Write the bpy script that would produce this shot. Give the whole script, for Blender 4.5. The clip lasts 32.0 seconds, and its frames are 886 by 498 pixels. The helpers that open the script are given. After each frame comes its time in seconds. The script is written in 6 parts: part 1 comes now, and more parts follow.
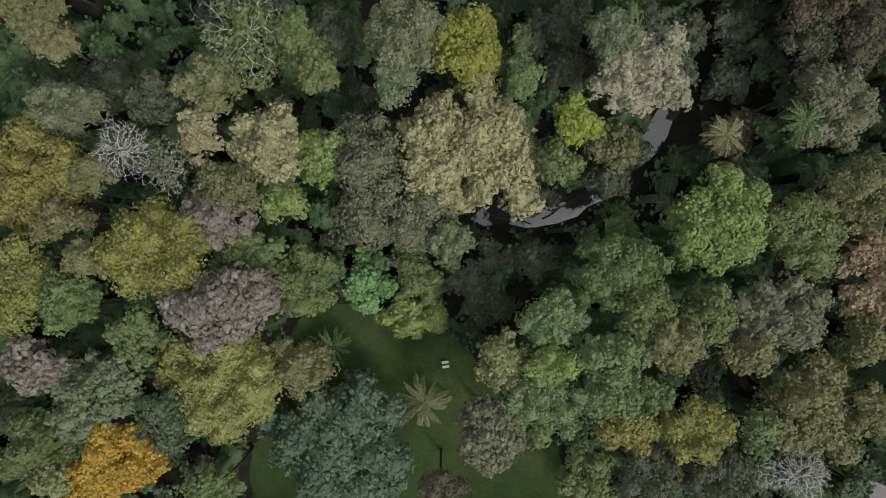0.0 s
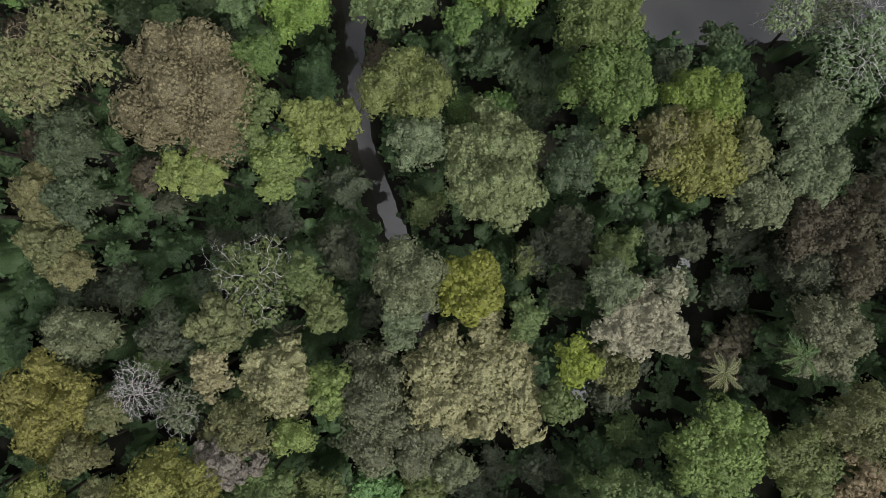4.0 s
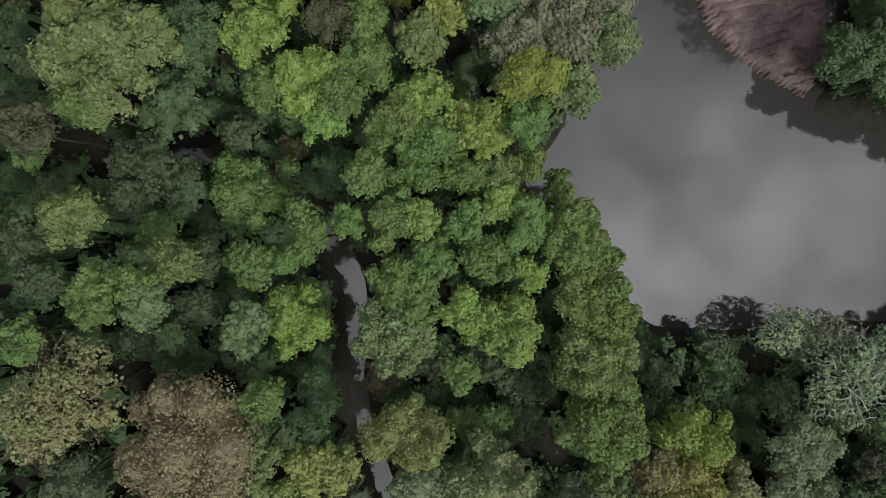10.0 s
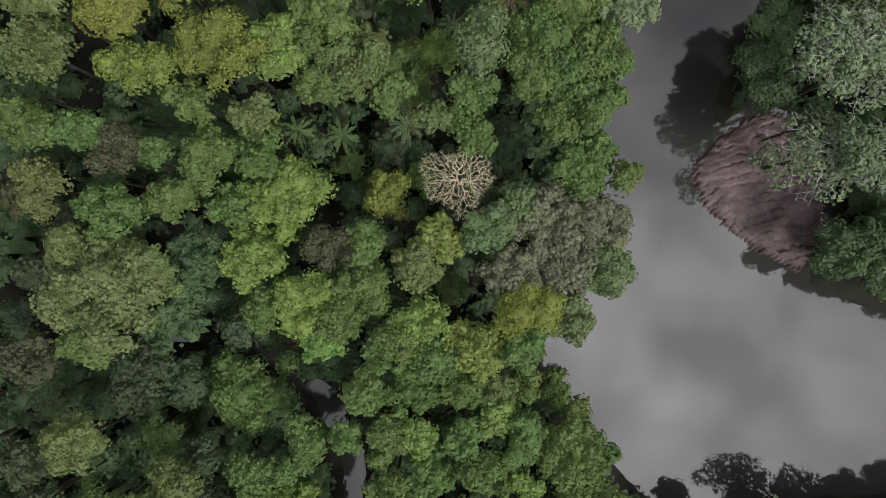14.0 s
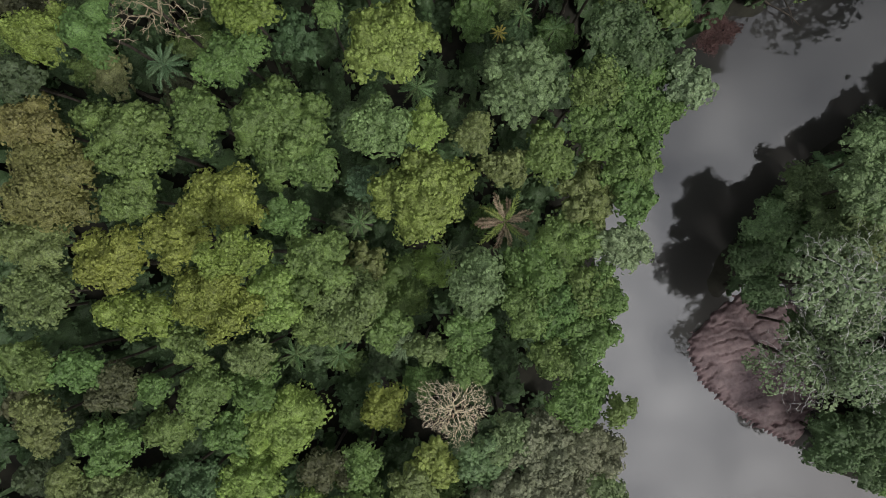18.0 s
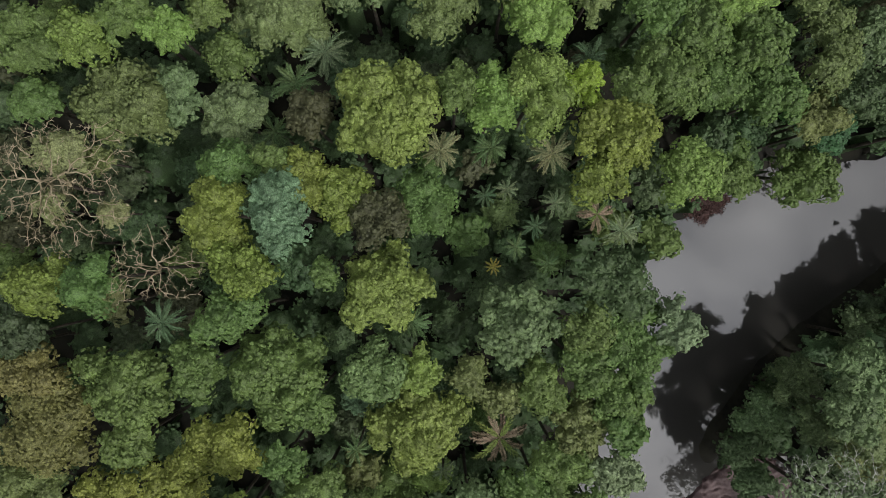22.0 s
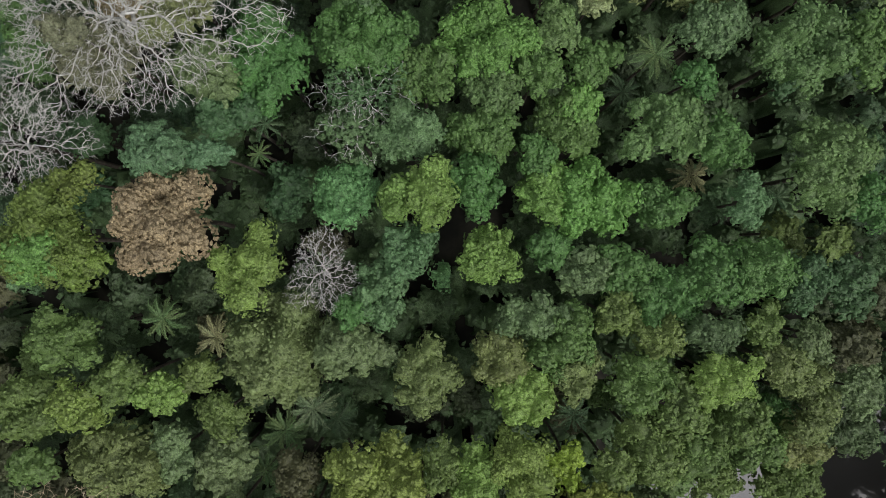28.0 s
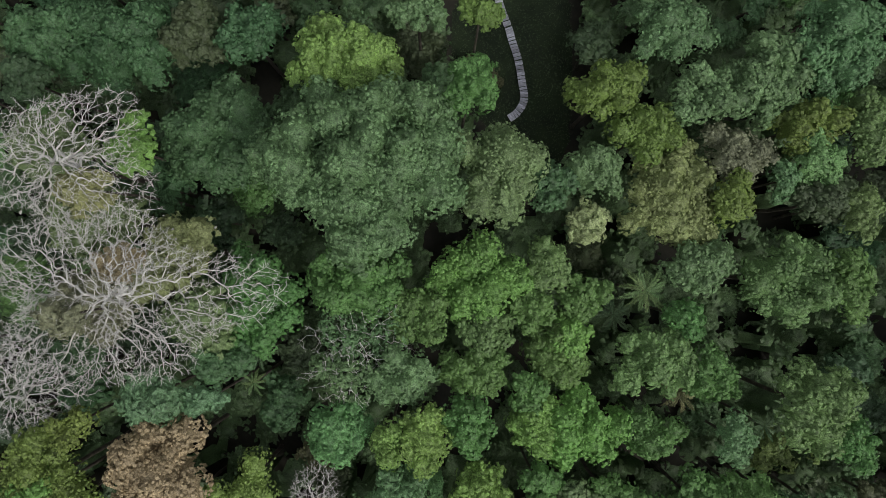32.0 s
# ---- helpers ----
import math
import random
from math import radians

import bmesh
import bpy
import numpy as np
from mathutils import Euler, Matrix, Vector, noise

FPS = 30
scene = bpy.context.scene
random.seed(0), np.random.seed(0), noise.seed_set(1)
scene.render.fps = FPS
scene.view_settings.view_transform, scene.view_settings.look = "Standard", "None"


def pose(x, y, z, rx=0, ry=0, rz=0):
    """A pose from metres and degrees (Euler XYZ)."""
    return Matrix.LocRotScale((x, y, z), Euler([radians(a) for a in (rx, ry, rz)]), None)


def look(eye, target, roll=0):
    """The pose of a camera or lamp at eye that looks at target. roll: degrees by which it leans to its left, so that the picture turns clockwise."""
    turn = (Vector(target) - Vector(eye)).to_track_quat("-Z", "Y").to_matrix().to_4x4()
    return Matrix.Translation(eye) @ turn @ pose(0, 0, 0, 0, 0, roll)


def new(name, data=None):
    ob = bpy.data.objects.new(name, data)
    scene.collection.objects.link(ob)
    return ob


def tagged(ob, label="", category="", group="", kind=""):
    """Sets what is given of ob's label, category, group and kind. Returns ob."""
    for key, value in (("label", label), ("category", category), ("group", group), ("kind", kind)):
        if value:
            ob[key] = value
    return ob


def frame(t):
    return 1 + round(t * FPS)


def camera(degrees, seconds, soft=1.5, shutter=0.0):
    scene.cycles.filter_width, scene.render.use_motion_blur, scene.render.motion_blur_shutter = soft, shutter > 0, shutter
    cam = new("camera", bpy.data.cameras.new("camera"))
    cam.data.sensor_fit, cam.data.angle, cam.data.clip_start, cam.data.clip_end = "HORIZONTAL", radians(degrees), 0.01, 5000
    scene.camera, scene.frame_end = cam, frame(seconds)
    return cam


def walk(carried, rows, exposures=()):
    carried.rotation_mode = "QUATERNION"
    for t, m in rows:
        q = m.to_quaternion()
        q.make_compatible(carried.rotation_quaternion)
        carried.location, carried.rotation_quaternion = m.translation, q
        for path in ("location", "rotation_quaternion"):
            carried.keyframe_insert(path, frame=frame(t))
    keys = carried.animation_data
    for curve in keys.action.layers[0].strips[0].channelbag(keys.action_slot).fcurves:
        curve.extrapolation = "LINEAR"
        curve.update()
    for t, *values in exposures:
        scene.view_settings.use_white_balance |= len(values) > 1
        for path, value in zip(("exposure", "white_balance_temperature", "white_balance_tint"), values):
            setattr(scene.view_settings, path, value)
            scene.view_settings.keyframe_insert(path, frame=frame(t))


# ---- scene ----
cam = camera(66, 32.0, soft=0.42)
PATH = [
    (0.00, 0.00, 0.00, 99.51, -0.05, 0.03, -0.01),
    (0.50, -0.03, 3.67, 99.86, -0.09, 0.11, -0.01),
    (1.00, -0.04, 7.36, 100.19, -0.12, 0.17, -0.01),
    (1.50, -0.03, 11.02, 100.49, -0.15, 0.25, -0.02),
    (2.00, 0.01, 14.61, 100.76, -0.15, 0.32, 0.03),
    (2.50, 0.06, 18.15, 101.00, -0.13, 0.39, 0.06),
    (3.00, 0.12, 21.63, 101.23, -0.09, 0.47, 0.08),
    (3.50, 0.17, 25.00, 101.45, -0.19, 0.52, 0.07),
    (5.50, 0.30, 39.06, 102.31, -0.08, 0.68, 0.11),
    (6.00, 0.32, 42.49, 102.50, -0.02, 0.69, 0.14),
    (6.50, 0.32, 45.86, 102.70, 0.07, 0.68, 0.17),
    (7.00, 0.25, 49.11, 102.90, 0.01, 0.65, 0.22),
    (7.50, 0.11, 52.54, 103.10, 0.03, 0.55, 0.26),
    (8.00, -0.10, 56.05, 103.29, 0.02, 0.41, 0.34),
    (8.50, -0.35, 59.62, 103.43, -0.02, 0.24, 0.43),
    (9.00, -0.61, 63.21, 103.53, -0.06, 0.09, 0.52),
    (9.50, -0.80, 66.79, 103.58, -0.12, -0.03, 0.61),
    (10.00, -0.91, 70.33, 103.59, -0.19, -0.10, 0.68),
    (10.50, -0.94, 73.73, 103.58, -0.38, -0.10, 0.73),
    (11.00, -0.90, 77.20, 103.58, -0.47, -0.06, 0.69),
    (11.50, -0.84, 80.62, 103.62, -0.50, -0.01, 0.63),
    (12.00, -0.81, 83.98, 103.71, -0.45, 0.01, 0.60),
    (12.50, -0.80, 87.27, 103.87, -0.37, 0.01, 0.60),
    (13.00, -0.79, 90.53, 104.08, -0.26, -0.00, 0.61),
    (13.50, -0.75, 93.77, 104.30, -0.15, -0.00, 0.65),
    (14.00, -0.72, 96.91, 104.48, -0.18, 0.01, 0.69),
    (14.50, -0.68, 100.22, 104.61, -0.12, 0.05, 0.71),
    (16.50, -0.36, 113.70, 104.99, -0.29, 0.22, 0.81),
    (17.00, -0.34, 117.13, 105.09, -0.30, 0.22, 0.80),
    (17.50, -0.35, 120.57, 105.20, -0.32, 0.17, 0.77),
    (18.00, -0.39, 123.97, 105.33, -0.34, 0.13, 0.74),
    (18.50, -0.43, 127.22, 105.48, -0.42, 0.07, 0.74),
    (19.00, -0.47, 130.51, 105.62, -0.35, -0.01, 0.76),
    (19.50, -0.55, 133.75, 105.73, -0.27, -0.12, 0.82),
    (20.00, -0.62, 136.98, 105.82, -0.19, -0.19, 0.84),
    (20.50, -0.69, 140.20, 105.91, -0.10, -0.26, 0.84),
    (21.00, -0.75, 143.41, 106.02, -0.03, -0.30, 0.78),
    (21.50, -0.80, 146.62, 106.18, -0.01, -0.34, 0.65),
    (22.00, -0.82, 149.72, 106.39, -0.12, -0.38, 0.56),
    (22.50, -0.76, 152.95, 106.62, -0.13, -0.38, 0.51),
    (23.00, -0.63, 156.17, 106.86, -0.13, -0.34, 0.49),
    (23.50, -0.45, 159.39, 107.09, -0.12, -0.27, 0.48),
    (24.00, -0.24, 162.61, 107.30, -0.11, -0.17, 0.53),
    (24.50, -0.05, 165.82, 107.45, -0.11, -0.07, 0.60),
    (26.50, 0.64, 178.48, 107.73, -0.23, 0.16, 0.91),
    (27.00, 0.72, 181.64, 107.84, -0.20, 0.17, 0.91),
    (27.50, 0.77, 184.76, 107.97, -0.17, 0.15, 0.90),
    (28.00, 0.79, 187.86, 108.11, -0.13, 0.08, 0.90),
    (28.50, 0.76, 190.89, 108.24, -0.09, 0.01, 0.88),
    (29.00, 0.72, 193.79, 108.35, -0.17, -0.05, 0.85),
    (29.50, 0.68, 196.82, 108.46, -0.13, -0.13, 0.86),
    (30.00, 0.61, 199.85, 108.57, -0.10, -0.25, 0.87),
    (30.50, 0.51, 202.85, 108.69, -0.04, -0.35, 0.90),
    (31.00, 0.43, 205.76, 108.80, 0.06, -0.43, 0.89),
    (31.50, 0.44, 208.58, 108.93, 0.22, -0.47, 0.89),
    (32.00, 0.48, 211.32, 109.07, 0.39, -0.48, 0.90),
]
walk(cam, [(t, pose(x, y, z, rx, ry, rz)) for t, x, y, z, rx, ry, rz in PATH], [(0, -0.09), (32, -0.09)])

# ---------------------------------------------------------------- sky and sun
world = bpy.data.worlds.new("overcast_sky")
scene.world = world
world.use_nodes = True
wn, wl = world.node_tree.nodes, world.node_tree.links
wn.clear()
sky = wn.new("ShaderNodeTexSky")
sky.sky_type, sky.sun_disc = "NISHITA", False
sky.sun_elevation, sky.sun_rotation = radians(39), radians(120)
sky.air_density, sky.dust_density, sky.ozone_density = 1.0, 3.0, 1.0
wcoord = wn.new("ShaderNodeTexCoord")
wclouds = wn.new("ShaderNodeTexNoise")
wclouds.inputs["Scale"].default_value = 6.0
wclouds.inputs["Detail"].default_value = 5.0
wramp = wn.new("ShaderNodeValToRGB")
wramp.color_ramp.elements[0].position, wramp.color_ramp.elements[0].color = 0.36, (3.0, 3.05, 3.25, 1)
wramp.color_ramp.elements[1].position, wramp.color_ramp.elements[1].color = 0.68, (8.6, 8.5, 8.5, 1)
wmix = wn.new("ShaderNodeMix")
wmix.data_type = "RGBA"
wmix.inputs[0].default_value = 0.85
wback = wn.new("ShaderNodeBackground")
wback.inputs["Strength"].default_value = 0.185
wout = wn.new("ShaderNodeOutputWorld")
wl.new(wcoord.outputs["Generated"], wclouds.inputs["Vector"])
wl.new(wclouds.outputs["Fac"], wramp.inputs["Fac"])
wl.new(sky.outputs["Color"], wmix.inputs[6])
wl.new(wramp.outputs["Color"], wmix.inputs[7])
wsep, wgrad, wscale = wn.new("ShaderNodeSeparateXYZ"), wn.new("ShaderNodeMapRange"), wn.new("ShaderNodeVectorMath")
wgrad.inputs["From Min"].default_value, wgrad.inputs["From Max"].default_value = 0.0, 1.0
wgrad.inputs["To Min"].default_value, wgrad.inputs["To Max"].default_value = 0.30, 1.30
wscale.operation = "SCALE"
wl.new(wcoord.outputs["Generated"], wsep.inputs["Vector"])
wl.new(wsep.outputs["Z"], wgrad.inputs["Value"])
wdot, wpow, wglow = wn.new("ShaderNodeVectorMath"), wn.new("ShaderNodeMath"), wn.new("ShaderNodeMath")
wdot.operation, wpow.operation, wglow.operation = "DOT_PRODUCT", "POWER", "MULTIPLY"
wdot.inputs[1].default_value = (0.36, -0.20, 0.91)
wpow.inputs[1].default_value = 12.0
wfog = wn.new("ShaderNodeMapRange")
wfog.inputs["To Min"].default_value, wfog.inputs["To Max"].default_value = 0.42, 2.0
wl.new(wcoord.outputs["Generated"], wdot.inputs[0])
wl.new(wdot.outputs["Value"], wpow.inputs[0])
wl.new(wpow.outputs["Value"], wfog.inputs["Value"])
wl.new(wgrad.outputs["Result"], wglow.inputs[0])
wl.new(wfog.outputs["Result"], wglow.inputs[1])
wl.new(wmix.outputs[2], wscale.inputs[0])
wl.new(wglow.outputs["Value"], wscale.inputs["Scale"])
wl.new(wscale.outputs["Vector"], wback.inputs["Color"])
wl.new(wback.outputs["Background"], wout.inputs["Surface"])

sun_data = bpy.data.lights.new("sun", "SUN")
sun_data.energy, sun_data.angle, sun_data.color = 1.55, radians(12), (1.0, 0.96, 0.90)
sun = new("sun", sun_data)
sun.matrix_world = look((55, 82, 92), (0, 142, 0))


# ---------------------------------------------------------------- materials
def nodes_of(name):
    m = bpy.data.materials.new(name)
    m.use_nodes = True
    n = m.node_tree.nodes
    return m, n, m.node_tree.links, n["Principled BSDF"], n["Material Output"]


def leaf_material(name, rgb, spread=0.20, hue=0.018, gloss=0.5, through_light=0.12):
    """Foliage: each leaf differs, each tree differs a little, and patches of the crown differ."""
    m, n, l, bsdf, out = nodes_of(name)
    geo, info, co = n.new("ShaderNodeNewGeometry"), n.new("ShaderNodeObjectInfo"), n.new("ShaderNodeTexCoord")
    tex = n.new("ShaderNodeTexNoise")
    tex.inputs["Scale"].default_value, tex.inputs["Detail"].default_value = 0.45, 3.0
    l.new(co.outputs["Object"], tex.inputs["Vector"])
    val = n.new("ShaderNodeMapRange")
    val.inputs["To Min"].default_value, val.inputs["To Max"].default_value = 1 - spread, 1 + spread
    l.new(geo.outputs["Random Per Island"], val.inputs["Value"])
    patch = n.new("ShaderNodeMapRange")
    patch.inputs["From Min"].default_value, patch.inputs["From Max"].default_value = 0.3, 0.7
    patch.inputs["To Min"].default_value, patch.inputs["To Max"].default_value = 0.78, 1.22
    l.new(tex.outputs["Fac"], patch.inputs["Value"])
    grain = n.new("ShaderNodeTexNoise")
    grain.inputs["Scale"].default_value, grain.inputs["Detail"].default_value = 7.5, 3.0
    l.new(co.outputs["Object"], grain.inputs["Vector"])
    mottle = n.new("ShaderNodeMapRange")
    mottle.inputs["From Min"].default_value, mottle.inputs["From Max"].default_value = 0.35, 0.65
    mottle.inputs["To Min"].default_value, mottle.inputs["To Max"].default_value = 0.60, 1.40
    l.new(grain.outputs["Fac"], mottle.inputs["Value"])
    both, mul = n.new("ShaderNodeMath"), n.new("ShaderNodeMath")
    both.operation = mul.operation = "MULTIPLY"
    l.new(val.outputs["Result"], both.inputs[0])
    l.new(mottle.outputs["Result"], both.inputs[1])
    l.new(both.outputs["Value"], mul.inputs[0])
    l.new(patch.outputs["Result"], mul.inputs[1])
    relief = n.new("ShaderNodeBump")
    relief.inputs["Strength"].default_value, relief.inputs["Distance"].default_value = 0.6, 0.12
    l.new(grain.outputs["Fac"], relief.inputs["Height"])
    l.new(relief.outputs["Normal"], bsdf.inputs["Normal"])
    shift = n.new("ShaderNodeMapRange")
    shift.inputs["To Min"].default_value, shift.inputs["To Max"].default_value = 0.5 - hue, 0.5 + hue
    l.new(info.outputs["Random"], shift.inputs["Value"])
    hsv = n.new("ShaderNodeHueSaturation")
    hsv.inputs["Color"].default_value = (0.86 * rgb[0], 0.87 * rgb[1], 0.92 * rgb[2], 1)
    hsv.inputs["Saturation"].default_value = 0.97
    l.new(shift.outputs["Result"], hsv.inputs["Hue"])
    l.new(mul.outputs["Value"], hsv.inputs["Value"])
    l.new(hsv.outputs["Color"], bsdf.inputs["Base Color"])
    bsdf.inputs["Roughness"].default_value = gloss
    bsdf.inputs["Specular IOR Level"].default_value = 0.35
    trans, mix = n.new("ShaderNodeBsdfTranslucent"), n.new("ShaderNodeMixShader")
    mix.inputs[0].default_value = through_light
    l.new(hsv.outputs["Color"], trans.inputs["Color"])
    l.new(bsdf.outputs["BSDF"], mix.inputs[1])
    l.new(trans.outputs["BSDF"], mix.inputs[2])
    l.new(mix.outputs["Shader"], out.inputs["Surface"])
    return m


def rough_material(name, dark, light, scale, rough=0.9, bump=0.4, fine=6.0):
    """Bark, soil, timber: two colours mixed by noise at two sizes, with relief."""
    m, n, l, bsdf, out = nodes_of(name)
    co = n.new("ShaderNodeTexCoord")
    big, small = n.new("ShaderNodeTexNoise"), n.new("ShaderNodeTexNoise")
    big.inputs["Scale"].default_value, big.inputs["Detail"].default_value = scale, 6.0
    small.inputs["Scale"].default_value, small.inputs["Detail"].default_value = scale * fine, 4.0
    for tex in (big, small):
        l.new(co.outputs["Object"], tex.inputs["Vector"])
    add = n.new("ShaderNodeMath")
    add.operation = "MULTIPLY_ADD"
    add.inputs[1].default_value = 0.5
    l.new(small.outputs["Fac"], add.inputs[0])
    l.new(big.outputs["Fac"], add.inputs[2])
    ramp = n.new("ShaderNodeValToRGB")
    ramp.color_ramp.elements[0].position, ramp.color_ramp.elements[0].color = 0.58, (*dark, 1)
    ramp.color_ramp.elements[1].position, ramp.color_ramp.elements[1].color = 0.92, (*light, 1)
    l.new(add.outputs["Value"], ramp.inputs["Fac"])
    l.new(ramp.outputs["Color"], bsdf.inputs["Base Color"])
    bsdf.inputs["Roughness"].default_value = rough
    b = n.new("ShaderNodeBump")
    b.inputs["Strength"].default_value = bump
    l.new(small.outputs["Fac"], b.inputs["Height"])
    l.new(b.outputs["Normal"], bsdf.inputs["Normal"])
    return m


def water_material():
    m, n, l, bsdf, out = nodes_of("river_water")
    co = n.new("ShaderNodeTexCoord")
    silt, ripple = n.new("ShaderNodeTexNoise"), n.new("ShaderNodeTexNoise")
    silt.inputs["Scale"].default_value, silt.inputs["Detail"].default_value = 0.03, 3.0
    ripple.inputs["Scale"].default_value, ripple.inputs["Detail"].default_value = 0.9, 3.0
    for tex in (silt, ripple):
        l.new(co.outputs["Object"], tex.inputs["Vector"])
    ramp = n.new("ShaderNodeValToRGB")
    ramp.color_ramp.elements[0].position, ramp.color_ramp.elements[0].color = 0.35, (0.044, 0.043, 0.042, 1)
    ramp.color_ramp.elements[1].position, ramp.color_ramp.elements[1].color = 0.7, (0.060, 0.058, 0.054, 1)
    l.new(silt.outputs["Fac"], ramp.inputs["Fac"])
    l.new(ramp.outputs["Color"], bsdf.inputs["Base Color"])
    bsdf.inputs["Roughness"].default_value = 0.045
    bsdf.inputs["IOR"].default_value = 1.85
    b = n.new("ShaderNodeBump")
    b.inputs["Strength"].default_value, b.inputs["Distance"].default_value = 0.06, 0.1
    l.new(ripple.outputs["Fac"], b.inputs["Height"])
    l.new(b.outputs["Normal"], bsdf.inputs["Normal"])
    return m


FOLIAGE = {
    "gr": ("mid-green", (0.149, 0.238, 0.062)), "gd": ("deep-green", (0.100, 0.166, 0.064)),
    "br": ("fresh bright-green", (0.224, 0.356, 0.076)), "li": ("lime-green", (0.238, 0.374, 0.042)),
    "lw": ("cream-flecked pale-green", (0.370, 0.430, 0.185)), "ol": ("olive-green", (0.195, 0.246, 0.079)),
    "yo": ("yellowish olive-green", (0.236, 0.298, 0.056)), "yg": ("yellow-green", (0.248, 0.340, 0.076)),
    "ye": ("golden yellow-green", (0.270, 0.308, 0.052)), "or": ("orange-flowered", (0.500, 0.315, 0.038)),
    "dk": ("dark-green", (0.082, 0.120, 0.052)), "do": ("dull dark-olive", (0.102, 0.112, 0.050)),
    "bl": ("bluish-green", (0.129, 0.263, 0.120)), "bg": ("blue-green", (0.165, 0.290, 0.145)),
    "gb": ("cool blue-tinged green", (0.209, 0.262, 0.082)), "mi": ("mint-green", (0.207, 0.386, 0.132)),
    "gg": ("grey-green", (0.172, 0.251, 0.099)), "lg": ("pale grey-green", (0.202, 0.312, 0.103)),
    "gy": ("greyish olive", (0.205, 0.222, 0.125)), "gw": ("pale silvery grey-green", (0.330, 0.400, 0.195)),
    "lo": ("pale olive", (0.221, 0.273, 0.097)), "ta": ("tan-flowered", (0.400, 0.375, 0.190)),
    "to": ("tan-tinged olive", (0.285, 0.314, 0.125)), "pk": ("pinkish-grey", (0.280, 0.255, 0.195)),
    "rb": ("rusty-brown", (0.400, 0.315, 0.175)), "fl": ("olive-green with tan blossom", (0.225, 0.215, 0.068)),
    "tp": ("tan-tipped", (0.310, 0.330, 0.150)), "gp": ("green", (0.160, 0.262, 0.090)),
    "wp": ("pale silvery", (0.240, 0.325, 0.155)), "rp": ("reddish-tipped", (0.400, 0.310, 0.190)),
    "dp": ("dark-green", (0.125, 0.215, 0.095)), "yp": ("yellowish", (0.489, 0.441, 0.087)),
    "ag": ("soft grey-green", (0.190, 0.272, 0.105)), "fg": ("dusky blue-green", (0.128, 0.200, 0.112)), "oy": ("dusky olive-yellow", (0.155, 0.240, 0.050)), "tc": ("tan-brown flowered", (0.290, 0.250, 0.135)),
    "wb": ("ash-white", (0.477, 0.463, 0.408)), "tb": ("weathered tan-grey", (0.334, 0.298, 0.170)),
}
COOL = ("gr", "br", "gd", "gb", "yg", "gg", "ol", "yo", "lg", "lo", "do", "gw", "dk", "li")
FOLIAGE.update({k.upper(): ("deep-toned " + FOLIAGE[k][0], (FOLIAGE[k][1][0] * 0.78, FOLIAGE[k][1][1], FOLIAGE[k][1][2] * 1.0)) for k in COOL})
FOLIAGE.update({k.capitalize(): ("warm-toned " + FOLIAGE[k][0], (FOLIAGE[k][1][0] * 1.15, FOLIAGE[k][1][1] * 0.94, FOLIAGE[k][1][2] * 1.22)) for k in COOL})
LEAF = {k: leaf_material("leaves_" + v[0].replace(" ", "_").replace("-", "_"), v[1]) for k, v in FOLIAGE.items()}
BARK = rough_material("bark", (0.035, 0.030, 0.024), (0.105, 0.088, 0.070), 1.2)
PALE_BARK = rough_material("pale_bark", (0.44, 0.435, 0.415), (0.80, 0.795, 0.77), 1.6)
TAN_BARK = rough_material("tan_bark", (0.72, 0.62, 0.42), (0.95, 0.87, 0.66), 1.6)
MOSSY_BARK = rough_material("mossy_bark", (0.24, 0.21, 0.12), (0.62, 0.52, 0.37), 1.1)
# litter tones set near black, so canopy shade is partly in the colour
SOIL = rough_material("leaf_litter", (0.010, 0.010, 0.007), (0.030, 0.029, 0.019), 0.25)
MUD = rough_material("river_mud", (0.088, 0.057, 0.060), (0.225, 0.158, 0.160), 0.35, rough=0.6)
LAWN = rough_material("mown_grass", (0.030, 0.060, 0.012), (0.062, 0.108, 0.022), 0.35, rough=0.85)
# grass colour lowered to carry the deep shade of the boardwalk clearing
SHADED_GRASS = rough_material("shaded_grass", (0.008, 0.016, 0.006), (0.018, 0.034, 0.011), 0.4, rough=0.95)
WATER = water_material()


# ---------------------------------------------------------------- mesh helpers
def sheet(name, verts, faces, mat, smooth=False):
    """A mesh from numpy arrays: vertices (n, 3) and quads or triangles (m, k)."""
    me = bpy.data.meshes.new(name)
    verts, faces = np.asarray(verts, np.float32), np.asarray(faces, np.int32)
    m, k = faces.shape
    me.vertices.add(len(verts))
    me.vertices.foreach_set("co", verts.ravel())
    me.loops.add(m * k)
    me.loops.foreach_set("vertex_index", faces.ravel())
    me.polygons.add(m)
    me.polygons.foreach_set("loop_start", np.arange(0, m * k, k, dtype=np.int32))
    me.polygons.foreach_set("loop_total", np.full(m, k, np.int32))
    if smooth:
        me.polygons.foreach_set("use_smooth", np.ones(m, bool))
    me.update(calc_edges=True)
    me.materials.append(mat)
    return me


def put(name, me, parent=None, label=""):
    ob = new(name, me)
    if parent:
        ob.parent = parent
    return tagged(ob, label)


def part(name, bm, mat, parent, label=""):
    me = bpy.data.meshes.new(name)
    bm.to_mesh(me)
    bm.free()
    me.materials.append(mat)
    return put(name, me, parent, label)


def thing(name, x, y, z, label, category, group=""):
    ob = new(name)
    ob.location = (x, y, z)
    ob.empty_display_size = 0.3
    return tagged(ob, label, category, group)


def unit(v):
    return v / np.maximum(np.linalg.norm(v, axis=1, keepdims=True), 1e-6)


